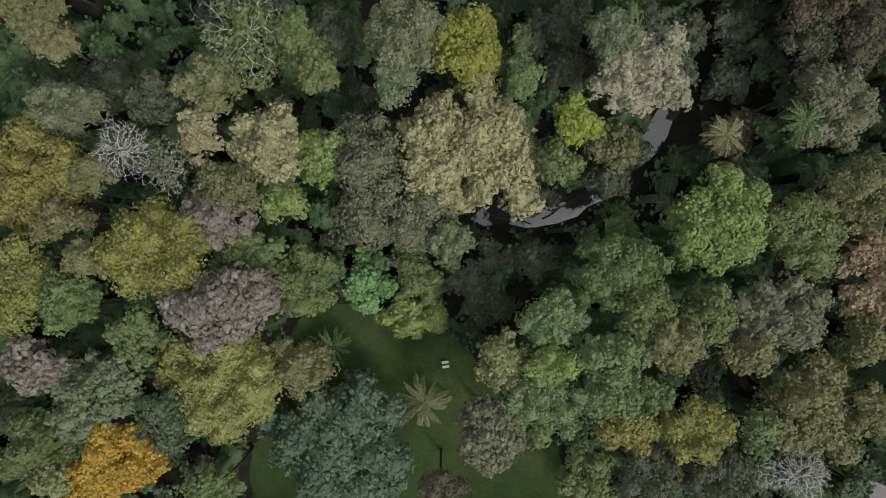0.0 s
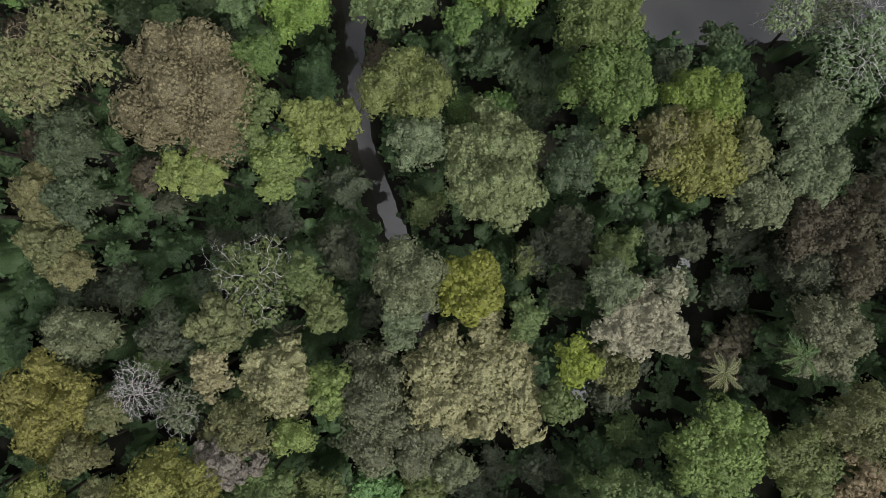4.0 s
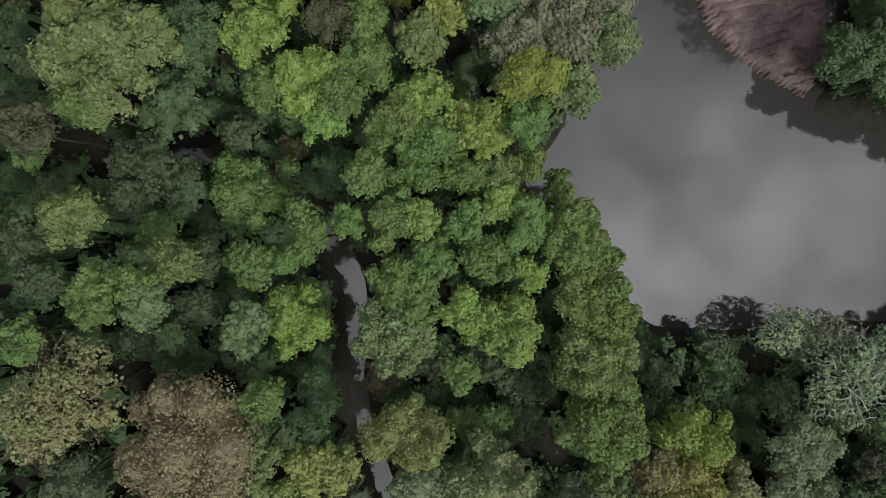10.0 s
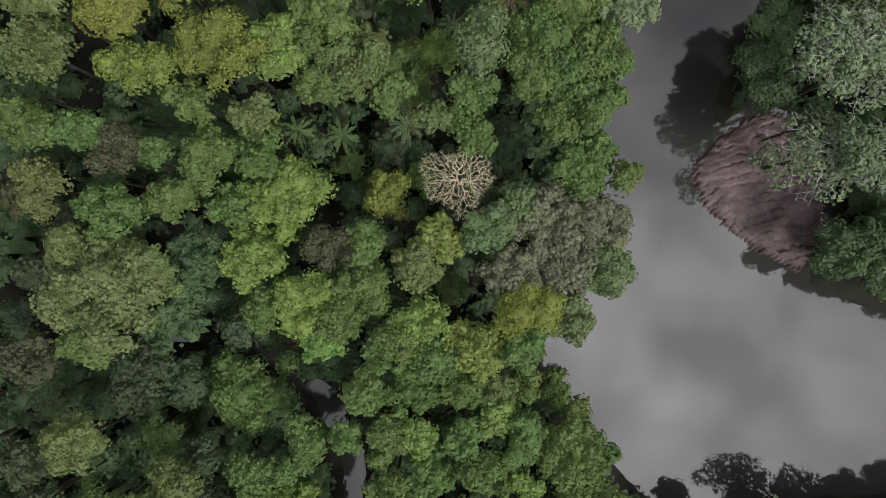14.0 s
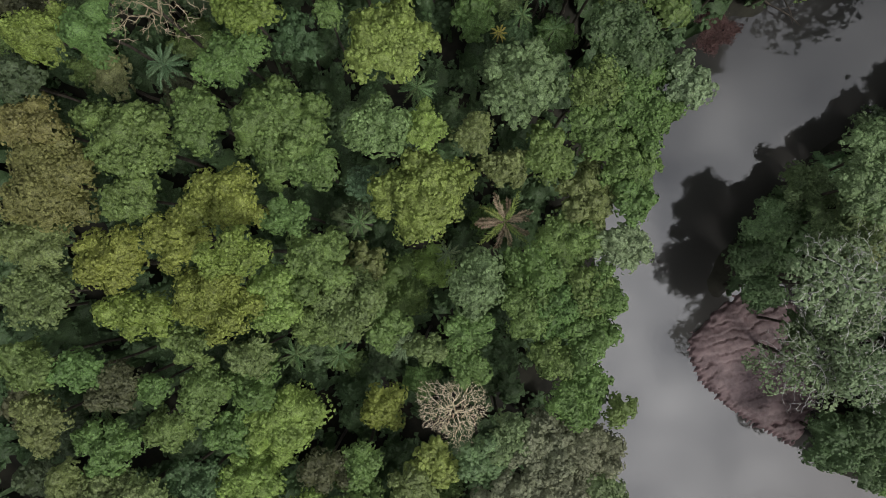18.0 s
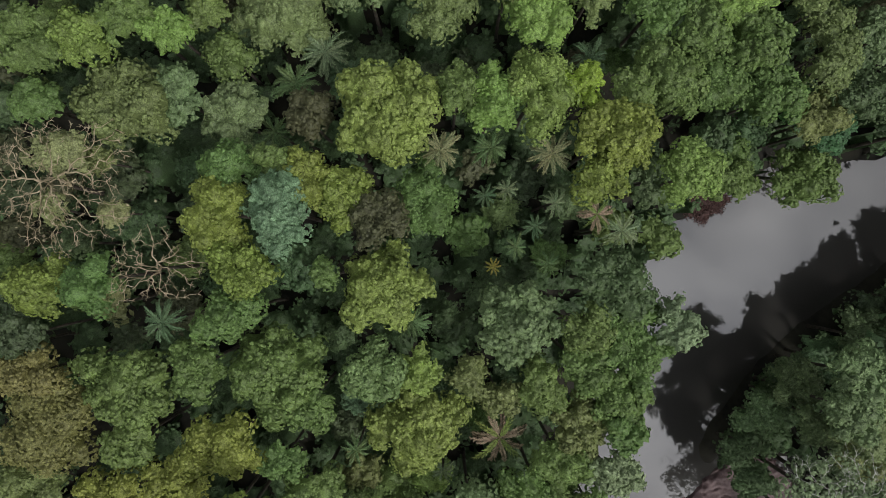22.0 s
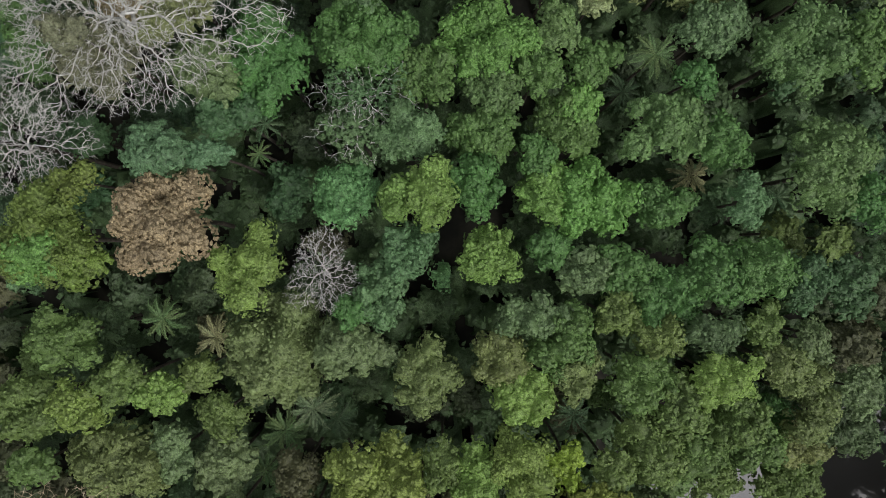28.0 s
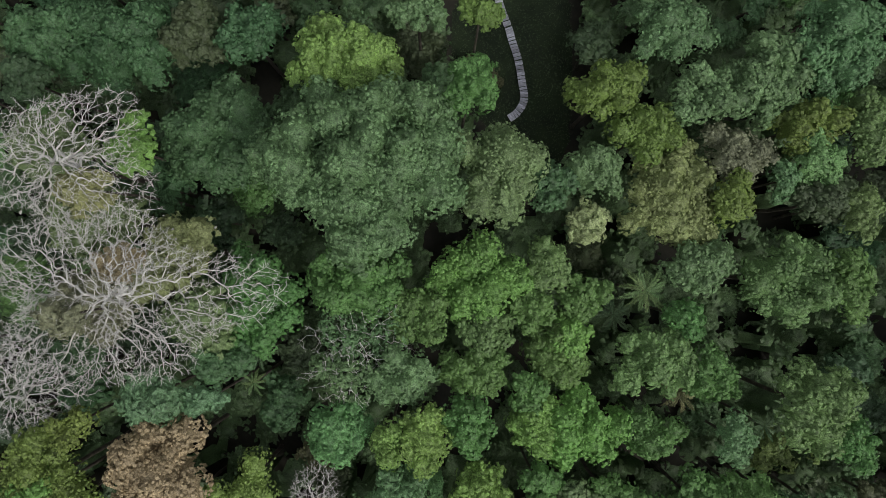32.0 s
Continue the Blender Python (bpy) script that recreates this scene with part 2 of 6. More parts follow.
def leaves(pos, nrm, size, rng, slim=0.75):
    """Leaf blades: one pointed blade for each place, facing about nrm."""
    n = len(pos)
    s = size * rng.uniform(0.65, 1.35, (n, 1))
    t = unit(np.cross(nrm, rng.normal(size=(n, 3))))
    b = np.cross(nrm, t) * s * slim * 0.5
    v = np.stack([pos - t * s * 0.45 - b, pos - t * s * 0.45 + b, pos + t * s * 0.55], 1)
    return v.reshape(-1, 3), np.arange(3 * n).reshape(-1, 3)


def tufts(pos, axis, reach, blades, rng, notch=0.4, droop=0.62):
    """Leaf sprays: at each place a small cap of leaves round its axis, ragged and hanging at the rim."""
    n = len(pos)
    u = unit(np.cross(axis, rng.normal(size=(n, 3))))
    w = np.cross(axis, u)
    phi = np.arange(blades) * 2 * np.pi / blades + rng.uniform(0, 6.3, (n, 1)) + rng.normal(size=(n, blades)) * 0.2
    out = reach * rng.uniform(0.65, 1.3, (n, 1)) * rng.uniform(1 - notch, 1 + notch, (n, blades))
    fall = out * rng.uniform(droop - 0.45, droop + 0.45, (n, blades))
    rim = pos[:, None] + (np.cos(phi) * out)[..., None] * u[:, None] + (np.sin(phi) * out)[..., None] * w[:, None] - fall[..., None] * axis[:, None]
    tip = pos + axis * (0.10 * reach)
    v = np.concatenate([tip[:, None], rim], 1).reshape(-1, 3)
    k = np.arange(blades)
    fan = np.stack([np.zeros(blades, int), k + 1, (k + 1) % blades + 1], 1)
    f = (fan[None] + (np.arange(n) * (blades + 1))[:, None, None]).reshape(-1, 3)
    return v, f


def canopy_shell(c, rad, step=0.36, tall=1.0):
    """The dense foliage under the outer leaves: the upper skin of all lobes together. Returns it and a function of its height."""
    x0, y0 = (c[:, :2] - rad[:, None]).min(0) - step
    x1, y1 = (c[:, :2] + rad[:, None]).max(0) + step
    gx, gy = np.meshgrid(np.arange(x0, x1, step), np.arange(y0, y1, step))
    d2 = (gx.ravel()[:, None] - c[None, :, 0]) ** 2 + (gy.ravel()[:, None] - c[None, :, 1]) ** 2
    up = np.where(d2 < (rad ** 2)[None], c[None, :, 2] + tall * np.sqrt(np.maximum((rad ** 2)[None] - d2, 0)), -1e6).max(1)
    under = d2 < (2.2 * rad ** 2)[None]
    low = np.where(under, c[None, :, 2] - 0.9 * rad[None], -1e6).max(1)
    up = np.maximum(up, np.where(under.sum(1) > 2, low, -1e6))
    h, w = gx.shape
    z = up.reshape(h, w)

    def height(p):
        i = np.clip(((p[:, 1] - y0) / step + 0.5).astype(int), 0, h - 1)
        j = np.clip(((p[:, 0] - x0) / step + 0.5).astype(int), 0, w - 1)
        return z[i, j]

    ok = up > -1e5
    i = (np.arange(h - 1)[:, None] * w + np.arange(w - 1)[None]).ravel()
    q = np.stack([i, i + 1, i + w + 1, i + w], 1)
    q = q[ok[q].all(1)]
    wob = 0.3 * step * np.sin(np.arange(len(up)) * 12.9898 + up * 7.0)
    v = np.column_stack([gx.ravel() + wob, gy.ravel() + wob[::-1], np.where(ok, up - 0.16 + 0.35 * wob, 0)])
    f = np.concatenate([q[:, [0, 1, 2]], q[:, [0, 2, 3]]])
    used, f = np.unique(f, return_inverse=True)
    return v[used], f.reshape(-1, 3), height


def tubes(a, b, ra, rb, sides=5):
    """Tapered round pieces from points a to points b."""
    n = len(a)
    d = unit(b - a)
    ref = np.where(np.abs(d[:, 2:3]) > 0.9, [[1.0, 0, 0]], [[0, 0, 1.0]])
    u = unit(np.cross(d, ref))
    w = np.cross(d, u)
    k = np.arange(sides) * 2 * np.pi / sides
    ring = u[:, None] * np.cos(k)[None, :, None] + w[:, None] * np.sin(k)[None, :, None]
    v = np.concatenate([a[:, None] + ring * ra[:, None, None], b[:, None] + ring * rb[:, None, None]], 1).reshape(-1, 3)
    i = np.arange(sides)
    q = np.stack([i, (i + 1) % sides, (i + 1) % sides + sides, i + sides], 1)
    f = (q[None] + (np.arange(n) * 2 * sides)[:, None, None]).reshape(-1, 4)
    return v, f


# ---------------------------------------------------------------- plan of the water and the clearings
RIVER = [(31.4, 58.3), (25.0, 64.6), (18.2, 76.5), (20.9, 70.9), (17.4, 75.2), (11.7, 79.1), (11.6, 83.0), (16.8, 86.5), (18.8, 94.3), (21.3, 106.4), (20.3, 117.7), (24.5, 126.4), (19.7, 107.4), (18.7, 114.4), (23.8, 126.8), (26.2, 135.5), (31.3, 146.1), (33.4, 153.1), (39.9, 155.8), (42.9, 160.2), (47.0, 159.1), (49.6, 162.7), (55.0, 163.6), (63.9, 163.7), (72.8, 165.4), (80.0, 172.0), (88.0, 180.0), (110.0, 195.0), (122.0, 188.0), (94.0, 165.0), (82.0, 157.0), (72.0, 150.0), (64.0, 144.0), (56.0, 138.4), (49.5, 132.6), (44.6, 126.0), (39.5, 119.0), (42.0, 115.0), (43.7, 113.6), (49.9, 99.0), (54.4, 92.6), (61.3, 89.2), (70.0, 87.1), (82.1, 79.2), (93.2, 74.0), (84.8, 62.2), (65.4, 59.8), (49.6, 58.7), (38.6, 58.3)]
CREEK = [(40.4, 35.4), (37.1, 29.6), (33.4, 21.4), (30.1, 14.8), (24.4, 9.9), (18.6, 5.8), (12.8, 4.3), (5.4, 4.9), (-0.4, 9.1), (-7.8, 30.4), (-9.3, 35.5), (-11.9, 41.9), (-13.9, 50.0), (-13.6, 57.7), (-14.6, 67.1), (-18.0, 72.2), (-13.5, 61.0), (-14.6, 67.9), (-18.1, 73.9), (-25.1, 79.0), (-33.4, 84.6), (-39.0, 83.2), (-51.1, 82.2)]
POND = [(58.1, -33.8), (62.3, -33.8), (68.9, -36.3), (67.2, -42.1), (59.0, -40.4), (57.3, -37.1)]
LAWN_A = [(-19.9, -7.3), (-10.1, -7.3), (1.3, -12.2), (5.3, -17.1), (7.8, -21.2), (17.5, -28.5), (18.4, -39.9), (5.3, -42.4), (-23.2, -42.4), (-28.9, -34.2), (-26.4, -26.9), (-23.2, -16.3)]
LAWN_B = [(1.8, 257.8), (17.0, 258.1), (17.9, 238.0), (18.1, 223.6), (12.8, 222.8), (6.7, 228.0), (2.1, 233.9)]
SAND = [(37.0, 109.2), (38.5, 111.4), (41.5, 114.5), (46.2, 118.0), (52.3, 118.1), (57.4, 109.5), (57.4, 100.0), (55.0, 94.4), (53.6, 93.6), (51.2, 94.8), (46.5, 97.4), (43.0, 99.6), (38.6, 103.6)]
BOARDWALK = [(7.4, 247.8), (7.6, 246.2), (8.0, 244.8), (8.6, 243.0), (9.4, 241.1), (9.9, 239.3), (10.6, 237.4), (11.0, 235.6), (11.3, 233.7), (11.6, 232.4), (11.5, 231.3), (11.0, 230.4), (10.4, 229.7), (9.6, 229.2)]


def smooth_ring(ring, rounds=2):
    for _ in range(rounds):
        ring = [p for a, b in zip(ring, ring[1:] + ring[:1]) for p in ((a[0] * .75 + b[0] * .25, a[1] * .75 + b[1] * .25), (a[0] * .25 + b[0] * .75, a[1] * .25 + b[1] * .75))]
    return ring


def line_distance(px, py, line, closed):
    best = np.full(px.shape, 1e9)
    pairs = list(zip(line, line[1:] + (line[:1] if closed else [])))
    for a, b in (pairs if closed else pairs[:len(line) - 1]):
        dx, dy = b[0] - a[0], b[1] - a[1]
        t = np.clip(((px - a[0]) * dx + (py - a[1]) * dy) / max(dx * dx + dy * dy, 1e-9), 0, 1)
        best = np.minimum(best, np.hypot(px - a[0] - t * dx, py - a[1] - t * dy))
    return best


def inside(px, py, ring):
    odd = np.zeros(px.shape, bool)
    for a, b in zip(ring, ring[1:] + ring[:1]):
        if a[1] != b[1]:
            odd ^= ((a[1] > py) != (b[1] > py)) & (px < (b[0] - a[0]) * (py - a[1]) / (b[1] - a[1]) + a[0])
    return odd


def ring_signed(px, py, ring):
    d = line_distance(px, py, ring, True)
    return np.where(inside(px, py, ring), -d, d)


RIVER_S, POND_S, LAWN_AS, LAWN_BS, SAND_S = (smooth_ring(r, n) for r, n in ((RIVER, 2), (POND, 2), (LAWN_A, 2), (LAWN_B, 2), (SAND, 1)))


def waves(x, y, k):
    """Uneven ground, in plan."""
    return (np.sin(x * 0.13 * k + 1.3) * np.cos(y * 0.11 * k - 0.4) + 0.6 * np.sin(x * 0.31 * k + y * 0.23 * k) + 0.4 * np.cos(y * 0.47 * k - x * 0.19 * k + 2.0)) / 2


def shore(x, y):
    """Distance from the nearest water's edge, negative in the water."""
    d = np.minimum(ring_signed(x, y, RIVER_S), ring_signed(x, y, POND_S))
    return np.minimum(d, line_distance(x, y, CREEK, False) - 1.35 - 0.5 * waves(x, y, 3.0)) + 0.5 * waves(x, y, 4.0)


def ease(v):
    v = np.clip(v, 0, 1)
    return v * v * (3 - 2 * v)


def hill(x, y):
    """The slope that climbs north of the creek and falls to the river's bank; the bend's inner bank stays low."""
    inland = np.minimum(ring_signed(x, y, RIVER_S) / 30.0, line_distance(x, y, CREEK, False) / 14.0)
    east = np.clip((x - 44 - np.maximum(y - 150, 0) * 1.2) / 15, 0, 1)
    return 17.6 * ease((y - 68) / 132) * ease(inland) * (1 - ease(east))


def ground_z(x, y):
    d = shore(x, y)
    rise = np.clip(d / 4.0, -1, 1)
    z = 1.5 * np.sin(rise * np.pi / 2) + 0.25 * waves(x, y, 1.0) * np.clip(d / 3, 0, 1) + hill(x, y)
    sd = ring_signed(x, y, SAND_S)
    return np.where(sd < 2, np.minimum(z, -0.4 + 0.2 * sd), z)


def grid_mesh(name, xs, ys, zf, mat):
    gx, gy = np.meshgrid(xs, ys)
    v = np.stack([gx, gy, zf(gx, gy)], 2).reshape(-1, 3)
    w, h = len(xs), len(ys)
    i = (np.arange(h - 1)[:, None] * w + np.arange(w - 1)[None]).ravel()
    return sheet(name, v, np.stack([i, i + 1, i + w + 1, i + w], 1), mat, True)


far = np.array([-2400.0, -1200, -600, -300, -180, -120])
gx = np.concatenate([far, np.arange(-90, 91, 1.5), -far[::-1]])
gy = np.concatenate([far, np.arange(-70, 301, 1.5), 300 - far[::-1]])
tagged(put("ground", grid_mesh("ground", gx, gy, ground_z, SOIL)), "dark brown forest floor of leaf litter, deepened for canopy shade", "ground", kind="structure")
water_me = grid_mesh("water", np.linspace(-100, 110, 40), np.linspace(-80, 310, 60), lambda a, b: a * 0, WATER)
tagged(put("water", water_me), "calm grey-brown river and creek water", "water", kind="structure")


def lawn(name, ring, label, mat):
    xs, ys = [p[0] for p in ring], [p[1] for p in ring]
    ax, ay = np.arange(min(xs), max(xs), 0.8), np.arange(min(ys), max(ys), 0.8)
    me = grid_mesh(name, ax, ay, lambda a, b: ground_z(a, b) + np.clip(-0.12 * (ring_signed(a, b, ring) + 1.2 * waves(a, b, 3.0)), -0.6, 0.08), mat)
    return tagged(put(name, me), label, "lawn", kind="structure")


lawn("lawn", LAWN_AS, "mown green lawn in a forest clearing", LAWN)
lawn("lawn", LAWN_BS, "grass beside a boardwalk, coloured dark for deep shade", SHADED_GRASS)


# ---------------------------------------------------------------- trees
GROUPS = {"r": "canopy trees", "d": "domed canopy trees", "s": "feathery canopy trees", "w": "sparse canopy trees", "b": "leafless trees", "p": "palms"}
SHAPES = {"r": "broadleaf tree with a lobed, billowing crown", "d": "broadleaf tree with a dense domed crown", "s": "tree with a loose, feathery crown",
          "w": "thin-leaved tree with pale twigs showing", "b": "leafless tree with bare spreading branches", "p": "palm with arching fronds"}
count = [0]


def spread_in_plan(rng, n, rx, ry, edge, uneven=1.0):
    i = np.arange(n)
    r = np.sqrt((i + 0.5) / n) * edge + rng.normal(size=n) * min(0.06, 0.30 / math.sqrt(n))
    ang = i * 2.39996 + rng.uniform(0, 6.3) + rng.normal(size=n) * np.minimum(0.22, 0.42 / math.sqrt(n) / np.maximum(r, 0.05))
    wob = 1 + 0.06 * uneven * np.sin(ang * 3 + rng.uniform(0, 6)) + 0.045 * uneven * np.sin(ang * 5 + rng.uniform(0, 6))
    return np.stack([rx * r * wob * np.cos(ang), ry * r * wob * np.sin(ang)], 1), r


def bare_boughs(rng, rx, ry, depth, per_metre, stout):
    """Limbs that fork again and again from the origin until twigs fill the crown; one mesh's worth for each limb."""
    n = int(np.clip(math.pi * rx * ry * per_metre, 60, 1700))
    xy, rr = spread_in_plan(rng, n, rx, ry, 0.97, 2.8)
    z = depth * (0.35 + 0.45 * np.sqrt(np.clip(1 - rr ** 2, 0, 1))) + rng.normal(size=n) * 0.10 * depth
    order = np.argsort(rr)
    p = np.concatenate([[[0, 0, 0]], np.column_stack([xy, z])[order] + rng.normal(size=(n, 3)) * 0.12])
    up = np.zeros(n + 1, int)
    run = np.zeros(n + 1)
    for k in range(1, n + 1):
        gap = np.linalg.norm(p[:k] - p[k], axis=1)
        cost = gap + 0.42 * run[:k] + (2.2 if k > 7 else 0.0) * (np.arange(k) == 0) * depth
        up[k] = int(cost.argmin()) if k > 6 else 0
        run[k] = run[up[k]] + gap[up[k]]
    load, limb = np.ones(n + 1), np.arange(n + 1)
    for k in range(n, 0, -1):
        load[up[k]] += load[k]
    for k in range(1, n + 1):
        limb[k] = k if up[k] == 0 else limb[up[k]]
    thick = stout * (0.006 + 0.0095 * load ** 0.44)
    k = np.arange(1, n + 1)
    a, b = p[up[k]], p[k]
    span = np.linalg.norm(b - a, axis=1, keepdims=True)
    mid = (a + b) / 2 + rng.normal(size=a.shape) * span * 0.17
    ra, rb = np.minimum(thick[up[k]], thick[k] * 1.25), thick[k]
    twig = b[:, None] + unit(rng.normal(size=(n * 5, 3)) * [1, 1, 0.5] + np.repeat(unit(b - a), 5, 0) * 0.9).reshape(n, 5, 3) * rng.uniform(0.2, 0.62, (n, 5, 1))
    for root in np.unique(limb[1:]):
        w = limb[1:] == root
        m = int(w.sum())
        yield tubes(np.concatenate([a[w], mid[w], np.repeat(b[w], 5, 0)]), np.concatenate([mid[w], b[w], twig[w].reshape(-1, 3)]),
                    np.concatenate([ra[w], (ra[w] + rb[w]) / 2, np.full(5 * m, 0.012 * stout)]), np.concatenate([(ra[w] + rb[w]) / 2, rb[w], np.full(5 * m, 0.008 * stout)]), 3)


TALL = {"r": 1.45, "d": 1.4, "s": 1.2, "w": 1.0, "b": 1.0}
BILLOW = {"r": (0.20, 0.55), "d": (0.28, 0.50), "s": (0.17, 0.55), "w": (0.22, 0.6), "b": (0.22, 0.6)}
TUFTS = {"r": (19.0, 0.208, 5, 0.52), "d": (22.0, 0.178, 5, 0.45), "s": (16.0, 0.262, 6, 0.70), "w": (11.0, 0.20, 5, 0.6), "b": (0.2, 0.14, 5, 0.5)}


def crown_points(rng, kind, rx, ry, depth, area, dense):
    """Rounded billows set over a dome, smaller lobes on each billow, and the places and facings of their leaf tufts."""
    mean = (rx + ry) / 2
    a, b = BILLOW[kind]
    big = (a * mean + b) * rng.uniform(0.88, 1.15)
    xy, rr = spread_in_plan(rng, int(np.clip(area / (big * big * 1.65), 3, 48)), rx, ry, max(0.42, 1 - 0.72 * big / mean))
    n = len(xy)
    size = big * rng.uniform(0.70, 1.25, n)
    z = depth * (1.1 * np.sqrt(np.clip(1 - (0.95 * rr) ** 2, 0.02, 1)) - 0.98) + rng.normal(size=n) * 0.32 * big
    c = np.column_stack([xy, z])
    per = 3 if kind == "d" else 6
    own = np.repeat(np.arange(n), per)
    up, phi = rng.uniform(-0.15, 0.98, n * per), rng.uniform(0, 2 * np.pi, n * per)
    s = np.sqrt(1 - up * up)
    d = np.stack([s * np.cos(phi), s * np.sin(phi), up * TALL[kind]], 1)
    lobes = c[own] + d * size[own][:, None] * rng.uniform(0.66, 0.88, (n * per, 1))
    c = np.concatenate([c, lobes])
    rad = np.concatenate([size, size[own] * rng.uniform(0.26, 0.46, n * per)])
    total = int(area * TUFTS[kind][0] * dense * 1.75)
    own = rng.choice(len(rad), total, p=rad ** 2 / (rad ** 2).sum())
    up, phi = rng.uniform(-0.2, 1, total), rng.uniform(0, 2 * np.pi, total)
    s = np.sqrt(1 - up * up)
    d = np.stack([s * np.cos(phi), s * np.sin(phi), up], 1)
    out = 1 + 0.07 * np.sin(phi * 4 + own) * np.sin(up * 7 + own * 2.0) + 0.05 * rng.normal(size=total)
    if kind == "s":
        out = out * (0.9 + 0.35 * (np.sin(phi * 5 + own * 1.7) > 0.1) * rng.uniform(0.3, 1, total))
    pos = c[own] + d * [1, 1, TALL[kind]] * (rad[own] * out)[:, None]
    nrm = unit(d * 0.85 / [1, 1, TALL[kind]] + np.array([0, 0, 0.30]) + rng.normal(size=d.shape) * 0.20)
    return pos, nrm, c, rad


def rooted(x, y):
    """The nearest firm ground to a place in plan."""
    if shore(np.array(x), np.array(y)) > 0.8:
        return x, y
    for r in (1.0, 2.0, 3.0, 4.0, 5.5, 7.0, 9.0, 12.0):
        k = np.arange(16) * math.pi / 8
        d = shore(x + r * np.cos(k), y + r * np.sin(k))
        if d.max() > 0.8:
            i = int(d.argmax())
            return x + r * math.cos(k[i]), y + r * math.sin(k[i])
    return x, y


def tree(kind, col, x, y, rx, ry, top, low_storey=False):
    """A tree whose crown is rx by ry metres (radii) with its top at that height."""
    count[0] += 1
    rng = np.random.default_rng(count[0])
    rx, ry = rx * 1.1, ry * 1.1
    area = math.pi * rx * ry
    mean = (rx + ry) / 2
    depth = (0.85 if kind == "r" else 0.75) * mean
    bx, by = rooted(x, y)
    base = float(ground_z(np.array(bx), np.array(by))) - 0.3
    small = top - base < 5.0
    name = "shrub" if small else ("understory_tree" if low_storey else {"b": "bare_tree", "d": "domed_tree", "s": "feathery_tree"}.get(kind, "tree"))
    label = (FOLIAGE[col][0] + " " + SHAPES[kind]) if not small else FOLIAGE[col][0] + " leafy shrub growing from the ground"
    ob = thing(name, x, y, base, label, "shrub" if small else "tree", GROUPS[kind])
    cz = max(top - base, 1.3 * depth + 1.0) - depth * 0.5
    pos, nrm, lobes, rad = crown_points(rng, kind, rx, ry, depth, area, 0.5 if low_storey else 1.0)
    _, reach, blades, notch = TUFTS[kind]
    reach *= rng.uniform(0.85, 1.2) * (1.15 if low_storey else 1.0)
    if kind in "rds":
        v2, f2, height = canopy_shell(lobes, rad * 0.80, 0.31 if not low_storey else 0.5, TALL[kind])
        keep = pos[:, 2] > height(pos) - 0.1
        pos, nrm = pos[keep], nrm[keep]
    v, f = tufts(pos + [0, 0, cz], nrm, reach, blades, rng, notch)
    if kind in "rds":
        v, f = np.concatenate([v, v2 + [0, 0, cz]]), np.concatenate([f, f2 + len(v)])
    put("crown", sheet("crown", v, f, LEAF[col], True), ob)
    bark = BARK
    r0 = 0.035 * mean + 0.10
    fork = cz - depth * 0.55
    if kind in "bw":
        bark = TAN_BARK if col == "ta" else (MOSSY_BARK if col in ("tb", "to") else PALE_BARK)
        fork = cz - depth * 0.35
        for v, f in bare_boughs(rng, rx, ry, depth, 1.6 if kind == "w" else {"tb": 1.7, "wb": 5.0}.get(col, 8.0), {"tb": 1.7, "wb": 1.15, "ta": 1.05}.get(col, 0.95)):
            put("bough", sheet("bough", v + [0, 0, fork], f, bark), ob)
    else:
        for k in rng.choice(len(lobes), min(4, len(lobes)), replace=False):
            a = np.array([[0, 0, fork]])
            b = lobes[k:k + 1] * [0.8, 0.8, 0.7] + [0, 0, cz]
            v, f = tubes(a, b, np.array([r0 * 0.6]), np.array([r0 * 0.2]), 5)
            put("limb", sheet("limb", v, f, bark), ob)
    lean = rng.normal(size=2) * 0.3
    zz = np.array([0, 0.06, 0.35, 0.7, 1.0]) * fork
    low = (1 - zz / fork) ** 1.5
    line = np.stack([lean[0] * np.sin(zz / fork * 3.1) + (bx - x) * low, lean[1] * np.sin(zz / fork * 3.1) + (by - y) * low, zz], 1)
    rad = r0 * np.array([1.7, 1.1, 0.95, 0.8, 0.6])
    v, f = tubes(line[:-1], line[1:], rad[:-1], rad[1:], 8)
    # dark bark even under pale boughs: shade put into the trunk's colour
    put("trunk", sheet("trunk", v, f, BARK, True), ob)
    return ob


